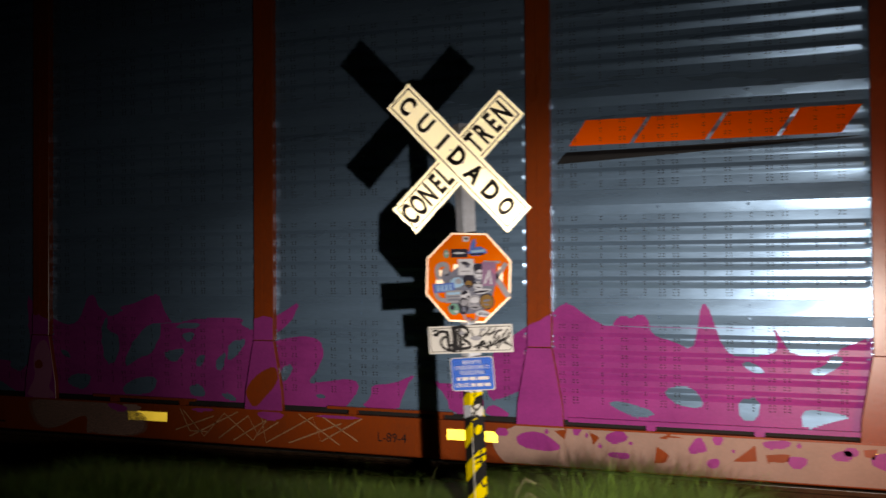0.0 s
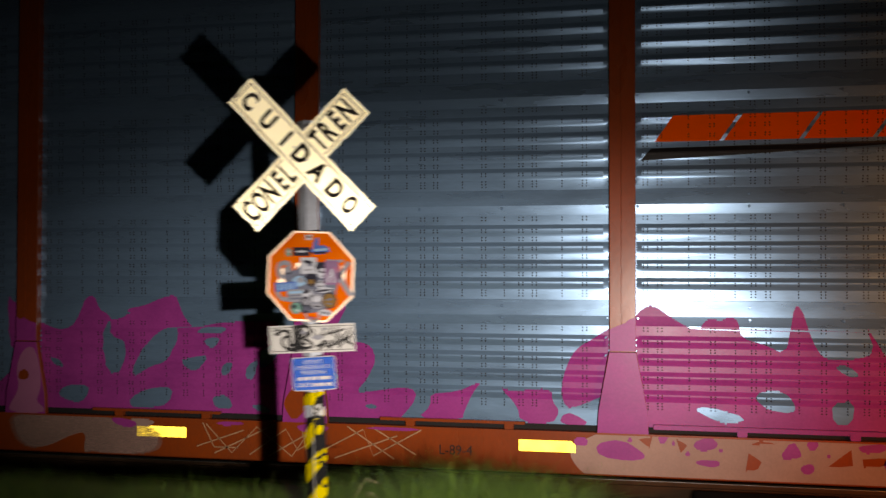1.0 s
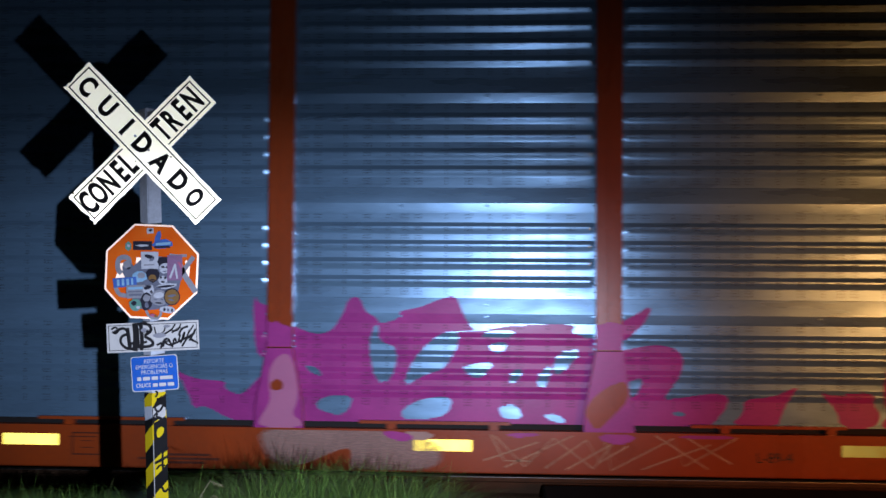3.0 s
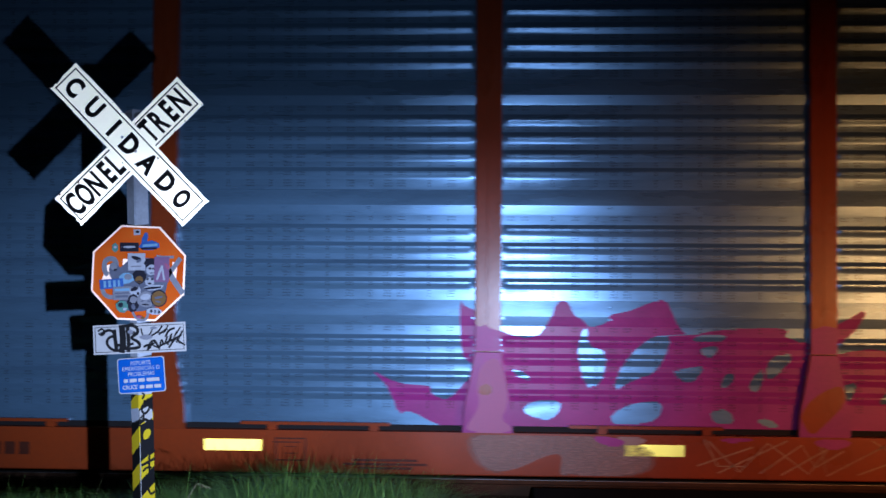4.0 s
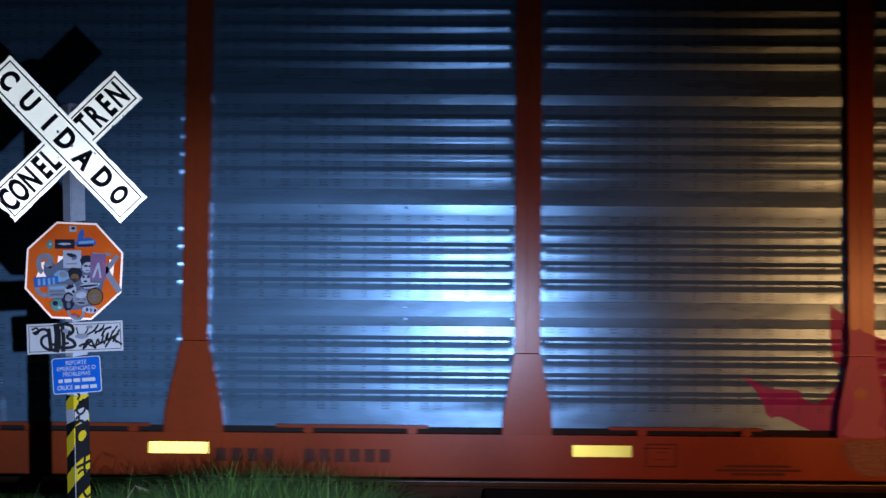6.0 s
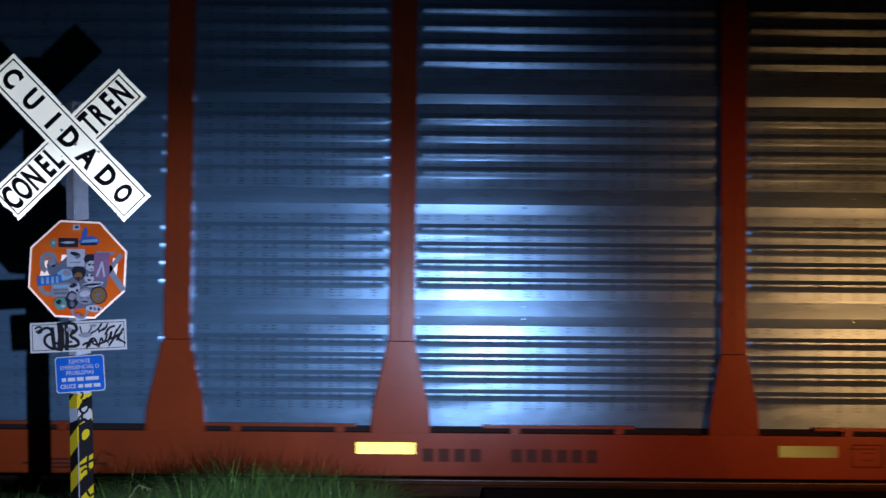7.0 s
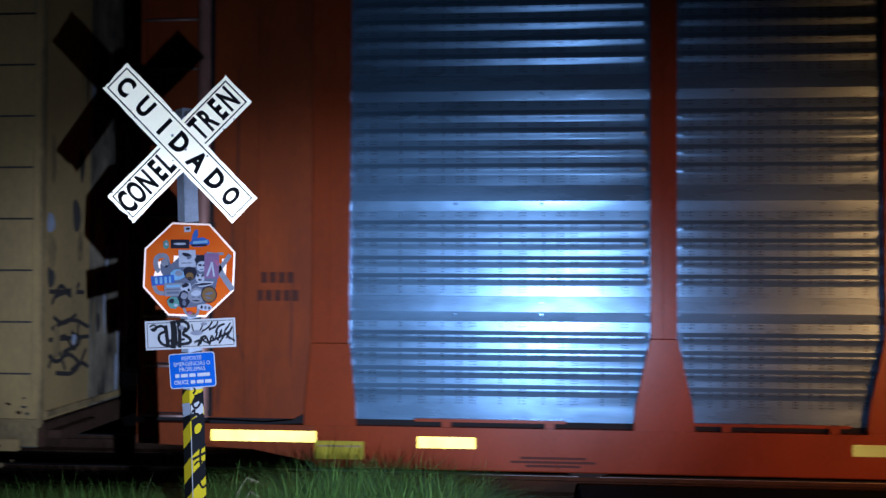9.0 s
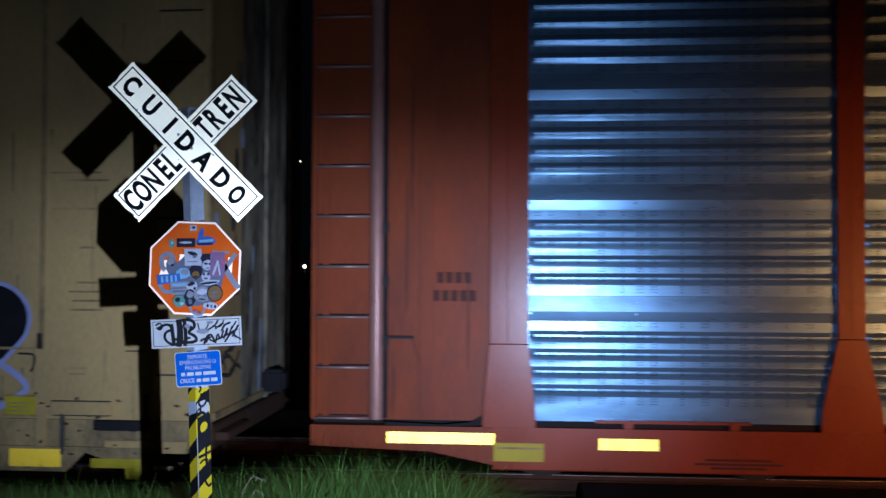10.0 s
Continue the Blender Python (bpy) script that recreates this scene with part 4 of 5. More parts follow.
def build_autorack():
    car = thing("autorack_wagon", "orange autorack railway wagon with ribbed galvanised sides and pink graffiti", "railway wagon")
    # posts from the rear end forward
    posts = [-13.81, -11.40, -4 * BAY, -3 * BAY, -2 * BAY, -BAY, 0.0, BAY, 2 * BAY, 3 * BAY, 4 * BAY]
    front = 4 * BAY + 1.63
    rear = -15.342
    normal = post_mesh(0.37, 1.115)
    wide = post_mesh(0.44, 1.19)
    corner = post_mesh(0.40, 1.135, 0.285)
    for i, u in enumerate(posts):
        up, foot = corner if i == 0 else wide if i < 3 else normal
        p = part("rack_post", up, None, car, "orange steel rack post", pose(u - 0.0475 if i == 0 else u, 0, 0))
        part("gusset", foot, None, p, "flared orange gusset")
    meshes = {}
    for a, b in zip(posts, posts[1:]):
        width = round(b - a - POST_W + 0.03, 3)
        if width not in meshes:
            low = 0.562 - FIRST
            meshes[width] = (sheet_mesh(width), sheet_mesh(width, low), holes_mesh(width), bolts_mesh(width))
        std, lowest, holes, bolts = meshes[width]
        u0 = a + POST_W / 2 - 0.015
        for k in range(5):
            s = part("ribbed_sheet", lowest if k == 0 else std, None, car, "ribbed galvanised steel sheet", pose(u0, 0, FIRST + PITCH * k))
            tagged(part("perforation", holes, None, s), kind="stuff")
            tagged(part("bolt_stud", bolts, None, s), kind="stuff")

    def wall_depth(u, z):
        for a, b in zip(posts, posts[1:]):
            if a <= u <= b:
                width = b - a - POST_W + 0.03
                k = 0 if z < FIRST + 0.3204 else 1
                return sheet_depth(min(max(u - a - POST_W / 2 + 0.015, 0), width), z - FIRST - PITCH * k, width)
        return 0.05

    extra = [FIRST + PITCH * k + z for k in (0, 1) for z in SHEET_Z] + [FIRST + 0.3203]
    zs = levels(0.562, 1.6, 0.012, extra)
    for name, lo, hi in (("before_c", -3 * BAY, -2 * BAY), ("c_to_b", -2 * BAY, -BAY), ("b_to_a", -BAY, 0), ("a_on", 0, BAY), ("beyond", BAY, 2 * BAY)):
        e0, e1 = lo + POST_W / 2 - 0.014, hi - POST_W / 2 + 0.014
        us = [e0, e0 + 0.044, e0 + 0.056, e1 - 0.056, e1 - 0.044, e1]
        for shape in PAINT[name]:
            bm = bmesh.new()
            coat(bm, [chaikin(shape[0], 1)] + [chaikin(widen(p, 1.12), 1) for p in shape[1:]], wall_depth, zs, us)
            part("graffiti", bm, PINK, car, "large pink spray-painted graffiti letters")
    # logo as plain slanted blocks with a black sweep below
    for x0, x1 in ((0.23, 0.69), (0.72, 1.24), (1.27, 1.73), (1.76, 2.16)):
        bm = bmesh.new()
        coat(bm, [[(x0, 2.65), (x1, 2.65), (x1 + 0.14, 2.85), (x0 + 0.14, 2.85)]], lambda u, z: sheet_depth(1.0, z - FIRST - 2 * PITCH, 2.25), levels(2.6, 2.9, 0.02, [FIRST + 2 * PITCH + z for z in SHEET_Z]), [0, 3])
        part("logo_block", bm, LOGO, car, "bright orange slanted logo block")
    bm = bmesh.new()
    coat(bm, [[(0.13, 2.52), (0.21, 2.61), (2.3, 2.635), (2.3, 2.625), (1.05, 2.56)]], lambda u, z: sheet_depth(1.0, z - FIRST - 2 * PITCH, 2.25), levels(2.5, 2.65, 0.01, [FIRST + 2 * PITCH + z for z in SHEET_Z]), [0, 3])
    part("logo_sweep", bm, BLACK, car, "black tapering logo sweep")

    # graffiti on posts, gussets and sill
    def flat_coat(name, shape, y, mat, lo, hi, label, us=None, smooth=2):
        bm = bmesh.new()
        coat(bm, [chaikin(p, smooth) if smooth else p for p in shape], lambda u, z: y, levels(lo, hi, 0.012), us or [-50, 50])
        part(name, bm, mat, car, label)
    w = POST_W / 2 - 0.002
    for u, edge in ((0.0, ((-1, 1.28), (-0.5, 1.30), (0.1, 1.32), (0.5, 1.35), (1, 1.37))), (-BAY, ((-1, 1.30), (-0.4, 1.31), (0.0, 1.33), (0.3, 1.32), (1, 1.31))), (-2 * BAY, ((-1, 1.31), (-0.6, 1.30), (-0.2, 1.31), (0.3, 1.28), (1, 1.27)))):
        flat_coat("post_graffiti", [[(u - w, 1.12), (u + w, 1.12)] + [(u + w * k, z) for k, z in reversed(edge)]], -0.0145, PINK, 1.12, 1.48, "pink spray paint", smooth=0)
        flat_coat("post_graffiti", [[(u - 0.184, 0.517), (u + 0.184, 0.517), (u + 0.175, 0.68), (u + w + 0.003, 1.108), (u - w - 0.003, 1.108), (u - 0.175, 0.68)]], -0.0175, PINK, 0.517, 1.109, "pink spray paint", smooth=0)
    flat_coat("bare_diamond", [[(-2.615, .68), (-2.54, .79), (-2.39, .885), (-2.30, .885), (-2.29, .76), (-2.44, .61), (-2.53, .52), (-2.60, .62)]], -0.0195, ORANGE, 0.5, 0.9, "unpainted orange diamond", smooth=1)
    flat_coat("pale_drip", [[(-4.94, .97), (-4.89, 1.05), (-4.81, 1.08), (-4.76, .98), (-4.73, .80), (-4.74, .70), (-4.78, .62), (-4.70, .57), (-4.70, .522), (-5.04, .522), (-5.01, .60), (-4.93, .72), (-4.96, .86)]], -0.0185, PINK_PALE, 0.52, 1.09, "whitish pink paint over the gusset", smooth=2)
    flat_coat("bare_spot", [[(-4.94, .87), (-4.85, .88), (-4.84, .80), (-4.94, .79)]], -0.0195, ORANGE, 0.75, 0.95, "orange showing through")

    # sill
    bm = bmesh.new()
    prof = [(0.0, 0.21), (0.0, 0.505), (-0.022, 0.507), (-0.022, 0.520), (0.10, 0.520), (0.10, 0.200), (0.012, 0.200)]
    x0, x1 = -13.98, 4 * BAY + 0.18
    add = [[bm.verts.new((u, y, z)) for y, z in prof] for u in (x0, x1)]
    n = len(prof)
    for i in range(n):
        bm.faces.new((add[0][i], add[1][i], add[1][(i + 1) % n], add[0][(i + 1) % n]))
    bm.faces.new(add[0])
    bm.faces.new(add[1][::-1])
    bmesh.ops.recalc_face_normals(bm, faces=bm.faces)
    part("side_sill", bm, ORANGE, car, "scuffed orange side sill")
    for e, s in ((x0, -1), (x1, 1)):
        far = rear if s < 0 else front
        lo, hi = sorted((e, far))
        part("end_sill", slab([(lo, 0.515), (hi, 0.515), (hi, 0.36 if s > 0 else 0.24), (lo + 0.9, 0.33), (lo, 0.36 if s < 0 else 0.24)], -0.002, 0.10), BROWN, car, "dull orange end sill")
    # Dark strip stands in for the shade in the gap under the sheets.
    part("recess_shade", box(x0, x1, 0.052, 0.09, 0.520, 0.60), DARK, car, "dark backing painted for the shade in the gap")
    for a, b in zip(posts, posts[1:]):
        m = (a + b) / 2
        for d in (-0.38, 0.38):
            part("tie_bracket", box(m + d - 0.035, m + d + 0.035, -0.005, 0.05, 0.520, 0.575, 0.004), PINK if a == 0.0 else ORANGE, car)
        if a == 0.0:
            part("ledge", box(m - 1.0, m + 1.05, 0.004, 0.045, 0.552, 0.585, 0.003), PINK, car, "narrow ledge sprayed pink")
        else:
            part("ledge", box(m - 0.62, m + 0.50, 0.004, 0.045, 0.556, 0.578, 0.003), ORANGE, car, "narrow orange ledge")

    def tape(u, length, z=0.405, h=0.083, mat=TAPE_YELLOW, cut=False, label="yellow reflective strip"):
        c = 0.03 if cut else 0.0
        t = part("reflective_strip", slab([(u - length / 2, z - h / 2), (u + length / 2, z - h / 2), (u + length / 2, z + h / 2 - c), (u + length / 2 - c, z + h / 2), (u - length / 2, z + h / 2)], -0.0035, -0.0005), mat, car, label)
        return t
    for u in (-12.984, -9.859, -6.766, -3.656, 2.55, 5.66, 8.76):
        tape(u, 0.43)
    tape(-0.554, 0.42, cut=True)
    tape(-14.364, 0.80, 0.430)
    pl = tape(-13.785, 0.37, 0.335, 0.135, TAPE_DULL, False, "dull yellow label plate")
    part("plate_line", box(-13.95, -13.62, -0.0048, -0.0036, 0.358, 0.372), CREAM_DIRTY, pl, "row of tiny dark writing")
    # sill graffiti
    def sill_coat(name, shape, mat, label, y=-0.0015, smooth=2):
        flat_coat(name, shape, y, mat, 0.215, 0.503, label, smooth=smooth)
    sill_coat("sill_graffiti", [[(-.42, .40), (-.2, .5), (-.1, .56), (4.2, .56), (4.3, .35), (4.0, .12), (-.01, .12), (-.3, .2)]], BEIGE, "pale pink paint over the sill")
    blob = [(-5.01, .53), (-4.18, .54), (-4.07, .47), (-3.88, .47), (-3.69, .40), (-3.69, .27), (-3.85, .22), (-4.13, .21), (-4.27, .23), (-4.35, .21), (-4.32, .38), (-4.44, .36), (-4.67, .25), (-4.82, .23), (-4.95, .31)]
    sill_coat("sill_graffiti", [blob], BEIGE, "pale pink paint over the sill", smooth=1)
    for k, grow in enumerate((1.03, 1.07)):
        sill_coat("overspray", [widen(blob, grow)], BEIGE_MIST, "thin pale pink overspray", -0.0020 - 0.0003 * k)
    blobs = [[(-.16, .43), (-.01, .46), (.08, .41), (.14, .36), (.07, .33), (-.14, .35)], [(.5, .46), (.61, .51), (.67, .45), (.56, .41)], [(.53, .34), (.67, .35), (.66, .3), (.54, .31)], [(1.1, .38), (1.18, .5), (1.23, .42), (1.22, .39)], [(1.27, .5), (1.36, .5), (1.31, .43)]]
    blobs += [[(1.63, .49), (1.8, .5), (1.77, .45), (1.65, .44)], [(1.78, .37), (1.84, .4), (1.92, .37), (1.84, .3)], [(2.08, .43), (2.19, .46), (2.19, .39), (2.09, .39)], [(1.23, .32), (1.31, .35), (1.32, .3), (1.27, .27)], [(-.35, .47), (-.26, .47), (-.27, .42), (-.34, .42)], [(.25, .51), (.33, .52), (.28, .44)]]
    for q in blobs:
        sill_coat("sill_blob", [widen(q, 1.25)], PINK, "pink paint blob", -0.003, 1)
        sill_coat("sill_blob", [[(u + 2.5, z) for u, z in widen(q, 1.2)]], PINK, "pink paint blob", -0.003, 1)
    for u, z, r in ((0.46, .385, .02), (0.69, .42, .018), (0.36, .46, .016), (1.86, .47, .02), (0.05, .47, .02), (1.42, .41, .015)):
        sill_coat("sill_blob", [[(u + r * math.cos(t * math.pi / 3), z + r * math.sin(t * math.pi / 3)) for t in range(6)]], PINK, "small pink paint dot", -0.003, 1)
    for q in ([(.11, .48), (.21, .5), (.19, .42)], [(.38, .49), (.46, .45), (.41, .39)], [(.9, .47), (.96, .5), (1.09, .48)], [(.88, .41), (.97, .35), (.94, .29), (.86, .28)], [(1.41, .33), (1.57, .46), (1.58, .34)], [(1.64, .4), (1.8, .41), (1.79, .35), (1.65, .34)], [(2.27, .47), (2.36, .48), (2.34, .41), (2.28, .42)]):
        sill_coat("orange_gap", [q], ORANGE, "orange sill showing through", -0.003, 0)
        sill_coat("orange_gap", [[(u + 2.5, z) for u, z in q]], ORANGE, "orange sill showing through", -0.003, 0)
    for q in ([(-2.53, .503), (-2.22, .503), (-2.30, .43), (-2.47, .44)], [(-4.12, .503), (-3.98, .503), (-3.86, .47), (-3.9, .43), (-4.04, .44)], [(-3.2, .503), (-2.9, .503), (-3.0, .475), (-3.15, .47)], [(-2.0, .503), (-1.45, .503), (-1.6, .475), (-1.9, .48)]):
        sill_coat("sill_blob", [q], PINK, "pink paint running over the sill", -0.0032, 1)
    sill_coat("sill_blob", [[(-3.98, .5), (-3.7, .5), (-3.75, .44), (-3.95, .45)]], BEIGE, "pale paint dab", -0.003)
    for pts in ([(-3.27, .48), (-3.05, .26), (-2.84, .47), (-2.55, .25), (-2.38, .48)], [(-2.9, .25), (-2.6, .46), (-2.5, .3), (-2.3, .42)], [(-2.47, .48), (-2.42, .24), (-1.97, .48), (-1.89, .28), (-1.51, .49)], [(-2.2, .25), (-1.7, .44)], [(-3.35, .3), (-2.95, .44)], [(-3.2, .25), (-2.7, .49)], [(-2.75, .24), (-2.3, .5)], [(-2.1, .5), (-1.72, .26)], [(-3.3, .49), (-3.2, .3), (-3.0, .3)], [(-1.9, .5), (-1.55, .3)]):
        part("scribble", ribbon(pts, 0.010, -0.0045), PALE, car, "thin pale scribbled line")
    part("stencil", lettering("L-89-4", 0.105, BLACK, 0.0003, 0.95), None, car, "dark stencilled code", pose(-1.245, -0.002, 0.345))
    for u0, u1, z0, z1 in ((-9.59, -9.13, .31, .405), (-8.94, -8.28, .31, .405)):
        k = 4 if u1 - u0 < 0.5 else 6
        for i in range(k):
            a = u0 + (u1 - u0) * i / k
            part("stencil_bar", slab([(a, z0), (a + (u1 - u0) / k * 0.72, z0), (a + (u1 - u0) / k * 0.72, z1), (a, z1)], -0.0022, -0.0008), FADED, car, "faded dark stencil bar")
    for c in (-5.63, -12.2, 6.5):
        for z, w in ((0.305, 0.24), (0.275, 0.31), (0.247, 0.2)):
            part("stencil_bar", slab([(c - w, z - 0.009), (c + w, z - 0.009), (c + w, z + 0.009), (c - w, z + 0.009)], -0.0022, -0.0008), FADED, car, "faded dark stencil bar")
    for x0, x1, z0, z1 in ((-6.45, -6.22, 0.452, 0.462), (-6.45, -6.22, 0.292, 0.302), (-6.45, -6.44, 0.302, 0.452), (-6.23, -6.22, 0.302, 0.452), (-6.38, -6.29, 0.345, 0.351), (-6.38, -6.29, 0.395, 0.401)):
        part("stencil_line", slab([(x0, z0), (x1, z0), (x1, z1), (x0, z1)], -0.0022, -0.0008), FADED, car, "faded stencilled square")
    part("step_slot", slab([(-6.47, 0.425), (-6.26, 0.425), (-6.26, 0.433), (-6.47, 0.433)], -0.0024, -0.0008), FADED, car)

    # rear corner: plate, corner post, ladder
    part("end_panel", slab([(-14.79, 0.56), (-14.002, 0.56), (-14.002, 5.2), (-14.79, 5.2)], 0.015, 0.05), BROWN, car, "plain weathered orange end panel")
    part("panel_fold", slab([(-14.52, 0.58), (-14.42, 0.58), (-14.42, 5.2), (-14.52, 5.2)], -0.002, 0.015), BROWN, car, "vertical fold")
    part("torn_edge", slab([(-14.78, 0.545), (-14.35, 0.53), (-14.15, 0.55), (-14.06, 0.60), (-14.045, 0.57), (-14.05, 0.53), (-14.4, 0.515), (-14.78, 0.52)], -0.004, 0.02), DARK, car, "dark bent lower lip")
    corner = bmesh.new()
    arc = [(-14.85 + 0.052 * math.sin(radians(a)), 0.03 - 0.055 * math.cos(radians(a))) for a in range(-90, 91, 15)]
    lo, hi = ([corner.verts.new((x, y, z)) for x, y in arc] for z in (0.56, 5.2))
    for k in range(len(arc) - 1):
        corner.faces.new((lo[k], lo[k + 1], hi[k + 1], hi[k]))
    part("corner_post", corner, POST_SHEEN, car, "rounded corner post with painted pale sheen", smooth=True)
    part("corner_shadow_gap", box(-14.795, -14.765, 0.0, 0.02, 0.57, 5.2), DARK, car, "dark joint")
    for z in (1.1, 1.55, 1.95):
        part("hinge", box(-14.80, -14.755, -0.02, 0.02, z, z + 0.09, 0.006), GREASY, car)
    part("door_handle", box(-14.78, -14.56, -0.03, -0.012, 1.165, 1.185, 0.004), GREASY, car)
    part("end_door_edge", slab([(-15.342, 0.56), (-14.90, 0.56), (-14.90, 5.2), (-15.342, 5.2)], 0.03, 0.07), BROWN, car, "orange end door edge behind the ladder")
    part("panel_fold", slab([(-15.26, 0.58), (-15.21, 0.58), (-15.21, 5.2), (-15.26, 5.2)], 0.018, 0.030), BROWN, car, "vertical fold")
    part("crack", ribbon(curve_pts([(-14.58, 1.16), (-14.53, 1.02), (-14.50, 0.90), (-14.44, 0.80), (-14.42, 0.74)]), 0.006, 0.0125), DARK, car, "dark crack in the panel")
    for u, z, w, h in ((-14.62, 1.9, 0.010, 0.5), (-14.58, 2.7, 0.014, 0.6), (-14.16, 1.3, 0.008, 0.35), (-14.72, 0.80, 0.012, 0.2)):
        part("grime_streak", slab(chaikin([(u - w, z - h), (u + w * 0.3, z - h * 1.1), (u + w, z + h * 0.6), (u + w * 0.5, z + h), (u - w * 0.5, z + h * 0.7)]), 0.0115, 0.0148), GRIME_ORANGE, car, "grimy streak on the panel")
    part("ladder_rail", box(-15.34, -15.30, -0.01, 0.035, 0.56, 5.2, 0.004), BROWN, car)
    for i in range(13):
        z = 0.568 + 0.377 * i
        bm = bmesh.new()
        add_tube(bm, (-15.31, -0.012, z), (-14.90, -0.012, z), 0.011, 8)
        # The pale rung colour holds both wear and a painted highlight.
        part("ladder_rung", bm, SCUFFED, car, "ladder rung pale from wear and painted highlight", smooth=True)
        # The rung's shadow is painted as a dark strip just above it.
        part("rung_shadow", box(-15.29, -14.91, 0.026, 0.031, z + 0.012, z + 0.024), DARK, car)
    for z, n in ((1.62, 4), (1.485, 5)):
        for i in range(n):
            u = -14.39 + 0.068 * i - (0.03 if n == 5 else 0)
            part("stencil_bar", box(u, u + 0.046, -0.0035, -0.0015, z - 0.04, z + 0.04), FADED, car, "faded dark stencil bar")
    # front corner, out of view, closed the same way
    part("end_panel", slab([(4 * BAY + 0.09, 0.56), (front, 0.56), (front, 5.2), (4 * BAY + 0.09, 5.2)], 0.015, 0.05), BROWN, car, "plain weathered orange end panel")

    # hull: added inner backing (inside shade painted dark), far side, ends, deck and roof
    part("inner_backing", box(rear + 0.03, front - 0.03, 0.11, 0.13, 0.52, 5.2), DARK, car, "added dark backing for the shaded inside of the rack")
    part("far_side", box(rear + 0.03, front - 0.03, 3.02, 3.1, 0.2, 5.2), GALV, car, "ribbed far side")
    part("deck", box(rear, front, 0.13, 3.02, 0.48, 0.54), DARK, car, "steel deck")
    part("rear_door", box(rear, rear + 0.03, 0.071, 3.02, 0.54, 5.2), BROWN, car, "closed orange end door")
    part("front_door", box(front - 0.03, front, 0.05, 3.02, 0.54, 5.2), BROWN, car, "closed orange end door")
    bm = bmesh.new()
    arc = [(-0.02 + 3.12 * i / 10, 5.2 + 0.32 * math.sin(math.pi * i / 10) ** 0.8) for i in range(11)]
    r0 = [bm.verts.new((rear, y, z)) for y, z in arc]
    r1 = [bm.verts.new((front, y, z)) for y, z in arc]
    for i in range(10):
        bm.faces.new((r0[i], r1[i], r1[i + 1], r0[i + 1]))
    bm.faces.new(r0[::-1]), bm.faces.new(r1)
    bm.faces.new((r0[0], r0[-1], r1[-1], r1[0]))
    bmesh.ops.recalc_face_normals(bm, faces=bm.faces)
    part("roof", bm, GALV, car, "curved galvanised roof", smooth=False)
    # Coupler coloured near-black to stand for the shade between the wagons.
    part("coupler", box(rear - 0.28, rear + 0.3, 1.43, 1.67, 0.55, 0.78, 0.03), DARK, car, "coupler with painted shade")
    return car, (rear + 2.6, front - 2.6)


def build_truck(car, u, out):
    truck = new("bogie")
    truck.parent = car
    truck.matrix_basis = pose(u, 1.55, 0)
    for y in (-1.0, 1.0):
        part("side_frame", slab([(-1.2, 0.42), (-0.7, 0.36), (-0.35, 0.24), (0.35, 0.24), (0.7, 0.36), (1.2, 0.42), (1.2, 0.50), (0.5, 0.52), (-0.5, 0.52), (-1.2, 0.50)], y - 0.06, y + 0.06), GREASY, truck, "cast bogie side frame")
    part("bolster", box(-0.2, 0.2, -0.94, 0.94, 0.32, 0.47, 0.02), GREASY, truck)
    for x in (-0.85, 0.85):
        bm = bmesh.new()
        for s in (-1, 1):
            m = pose(0, s * 0.74, 0, 90)
            bmesh.ops.create_cone(bm, cap_ends=True, segments=32, radius1=0.36, radius2=0.36, depth=0.12, matrix=m)
            bmesh.ops.create_cone(bm, cap_ends=True, segments=32, radius1=0.385, radius2=0.385, depth=0.025, matrix=pose(0, s * 0.67, 0, 90))
            for k in range(6):
                a = k * math.pi / 3
                add_tube(bm, (0.2 * math.cos(a), s * 0.80, 0.2 * math.sin(a)), (0.2 * math.cos(a), s * 0.81, 0.2 * math.sin(a)), 0.03, 8)
        add_tube(bm, (0, -0.93, 0), (0, 0.93, 0), 0.08, 12)
        w = part("wheelset", bm, GREASY, truck, "steel wheelset", pose(x, 0, 0.364))
        out.append((w, x))


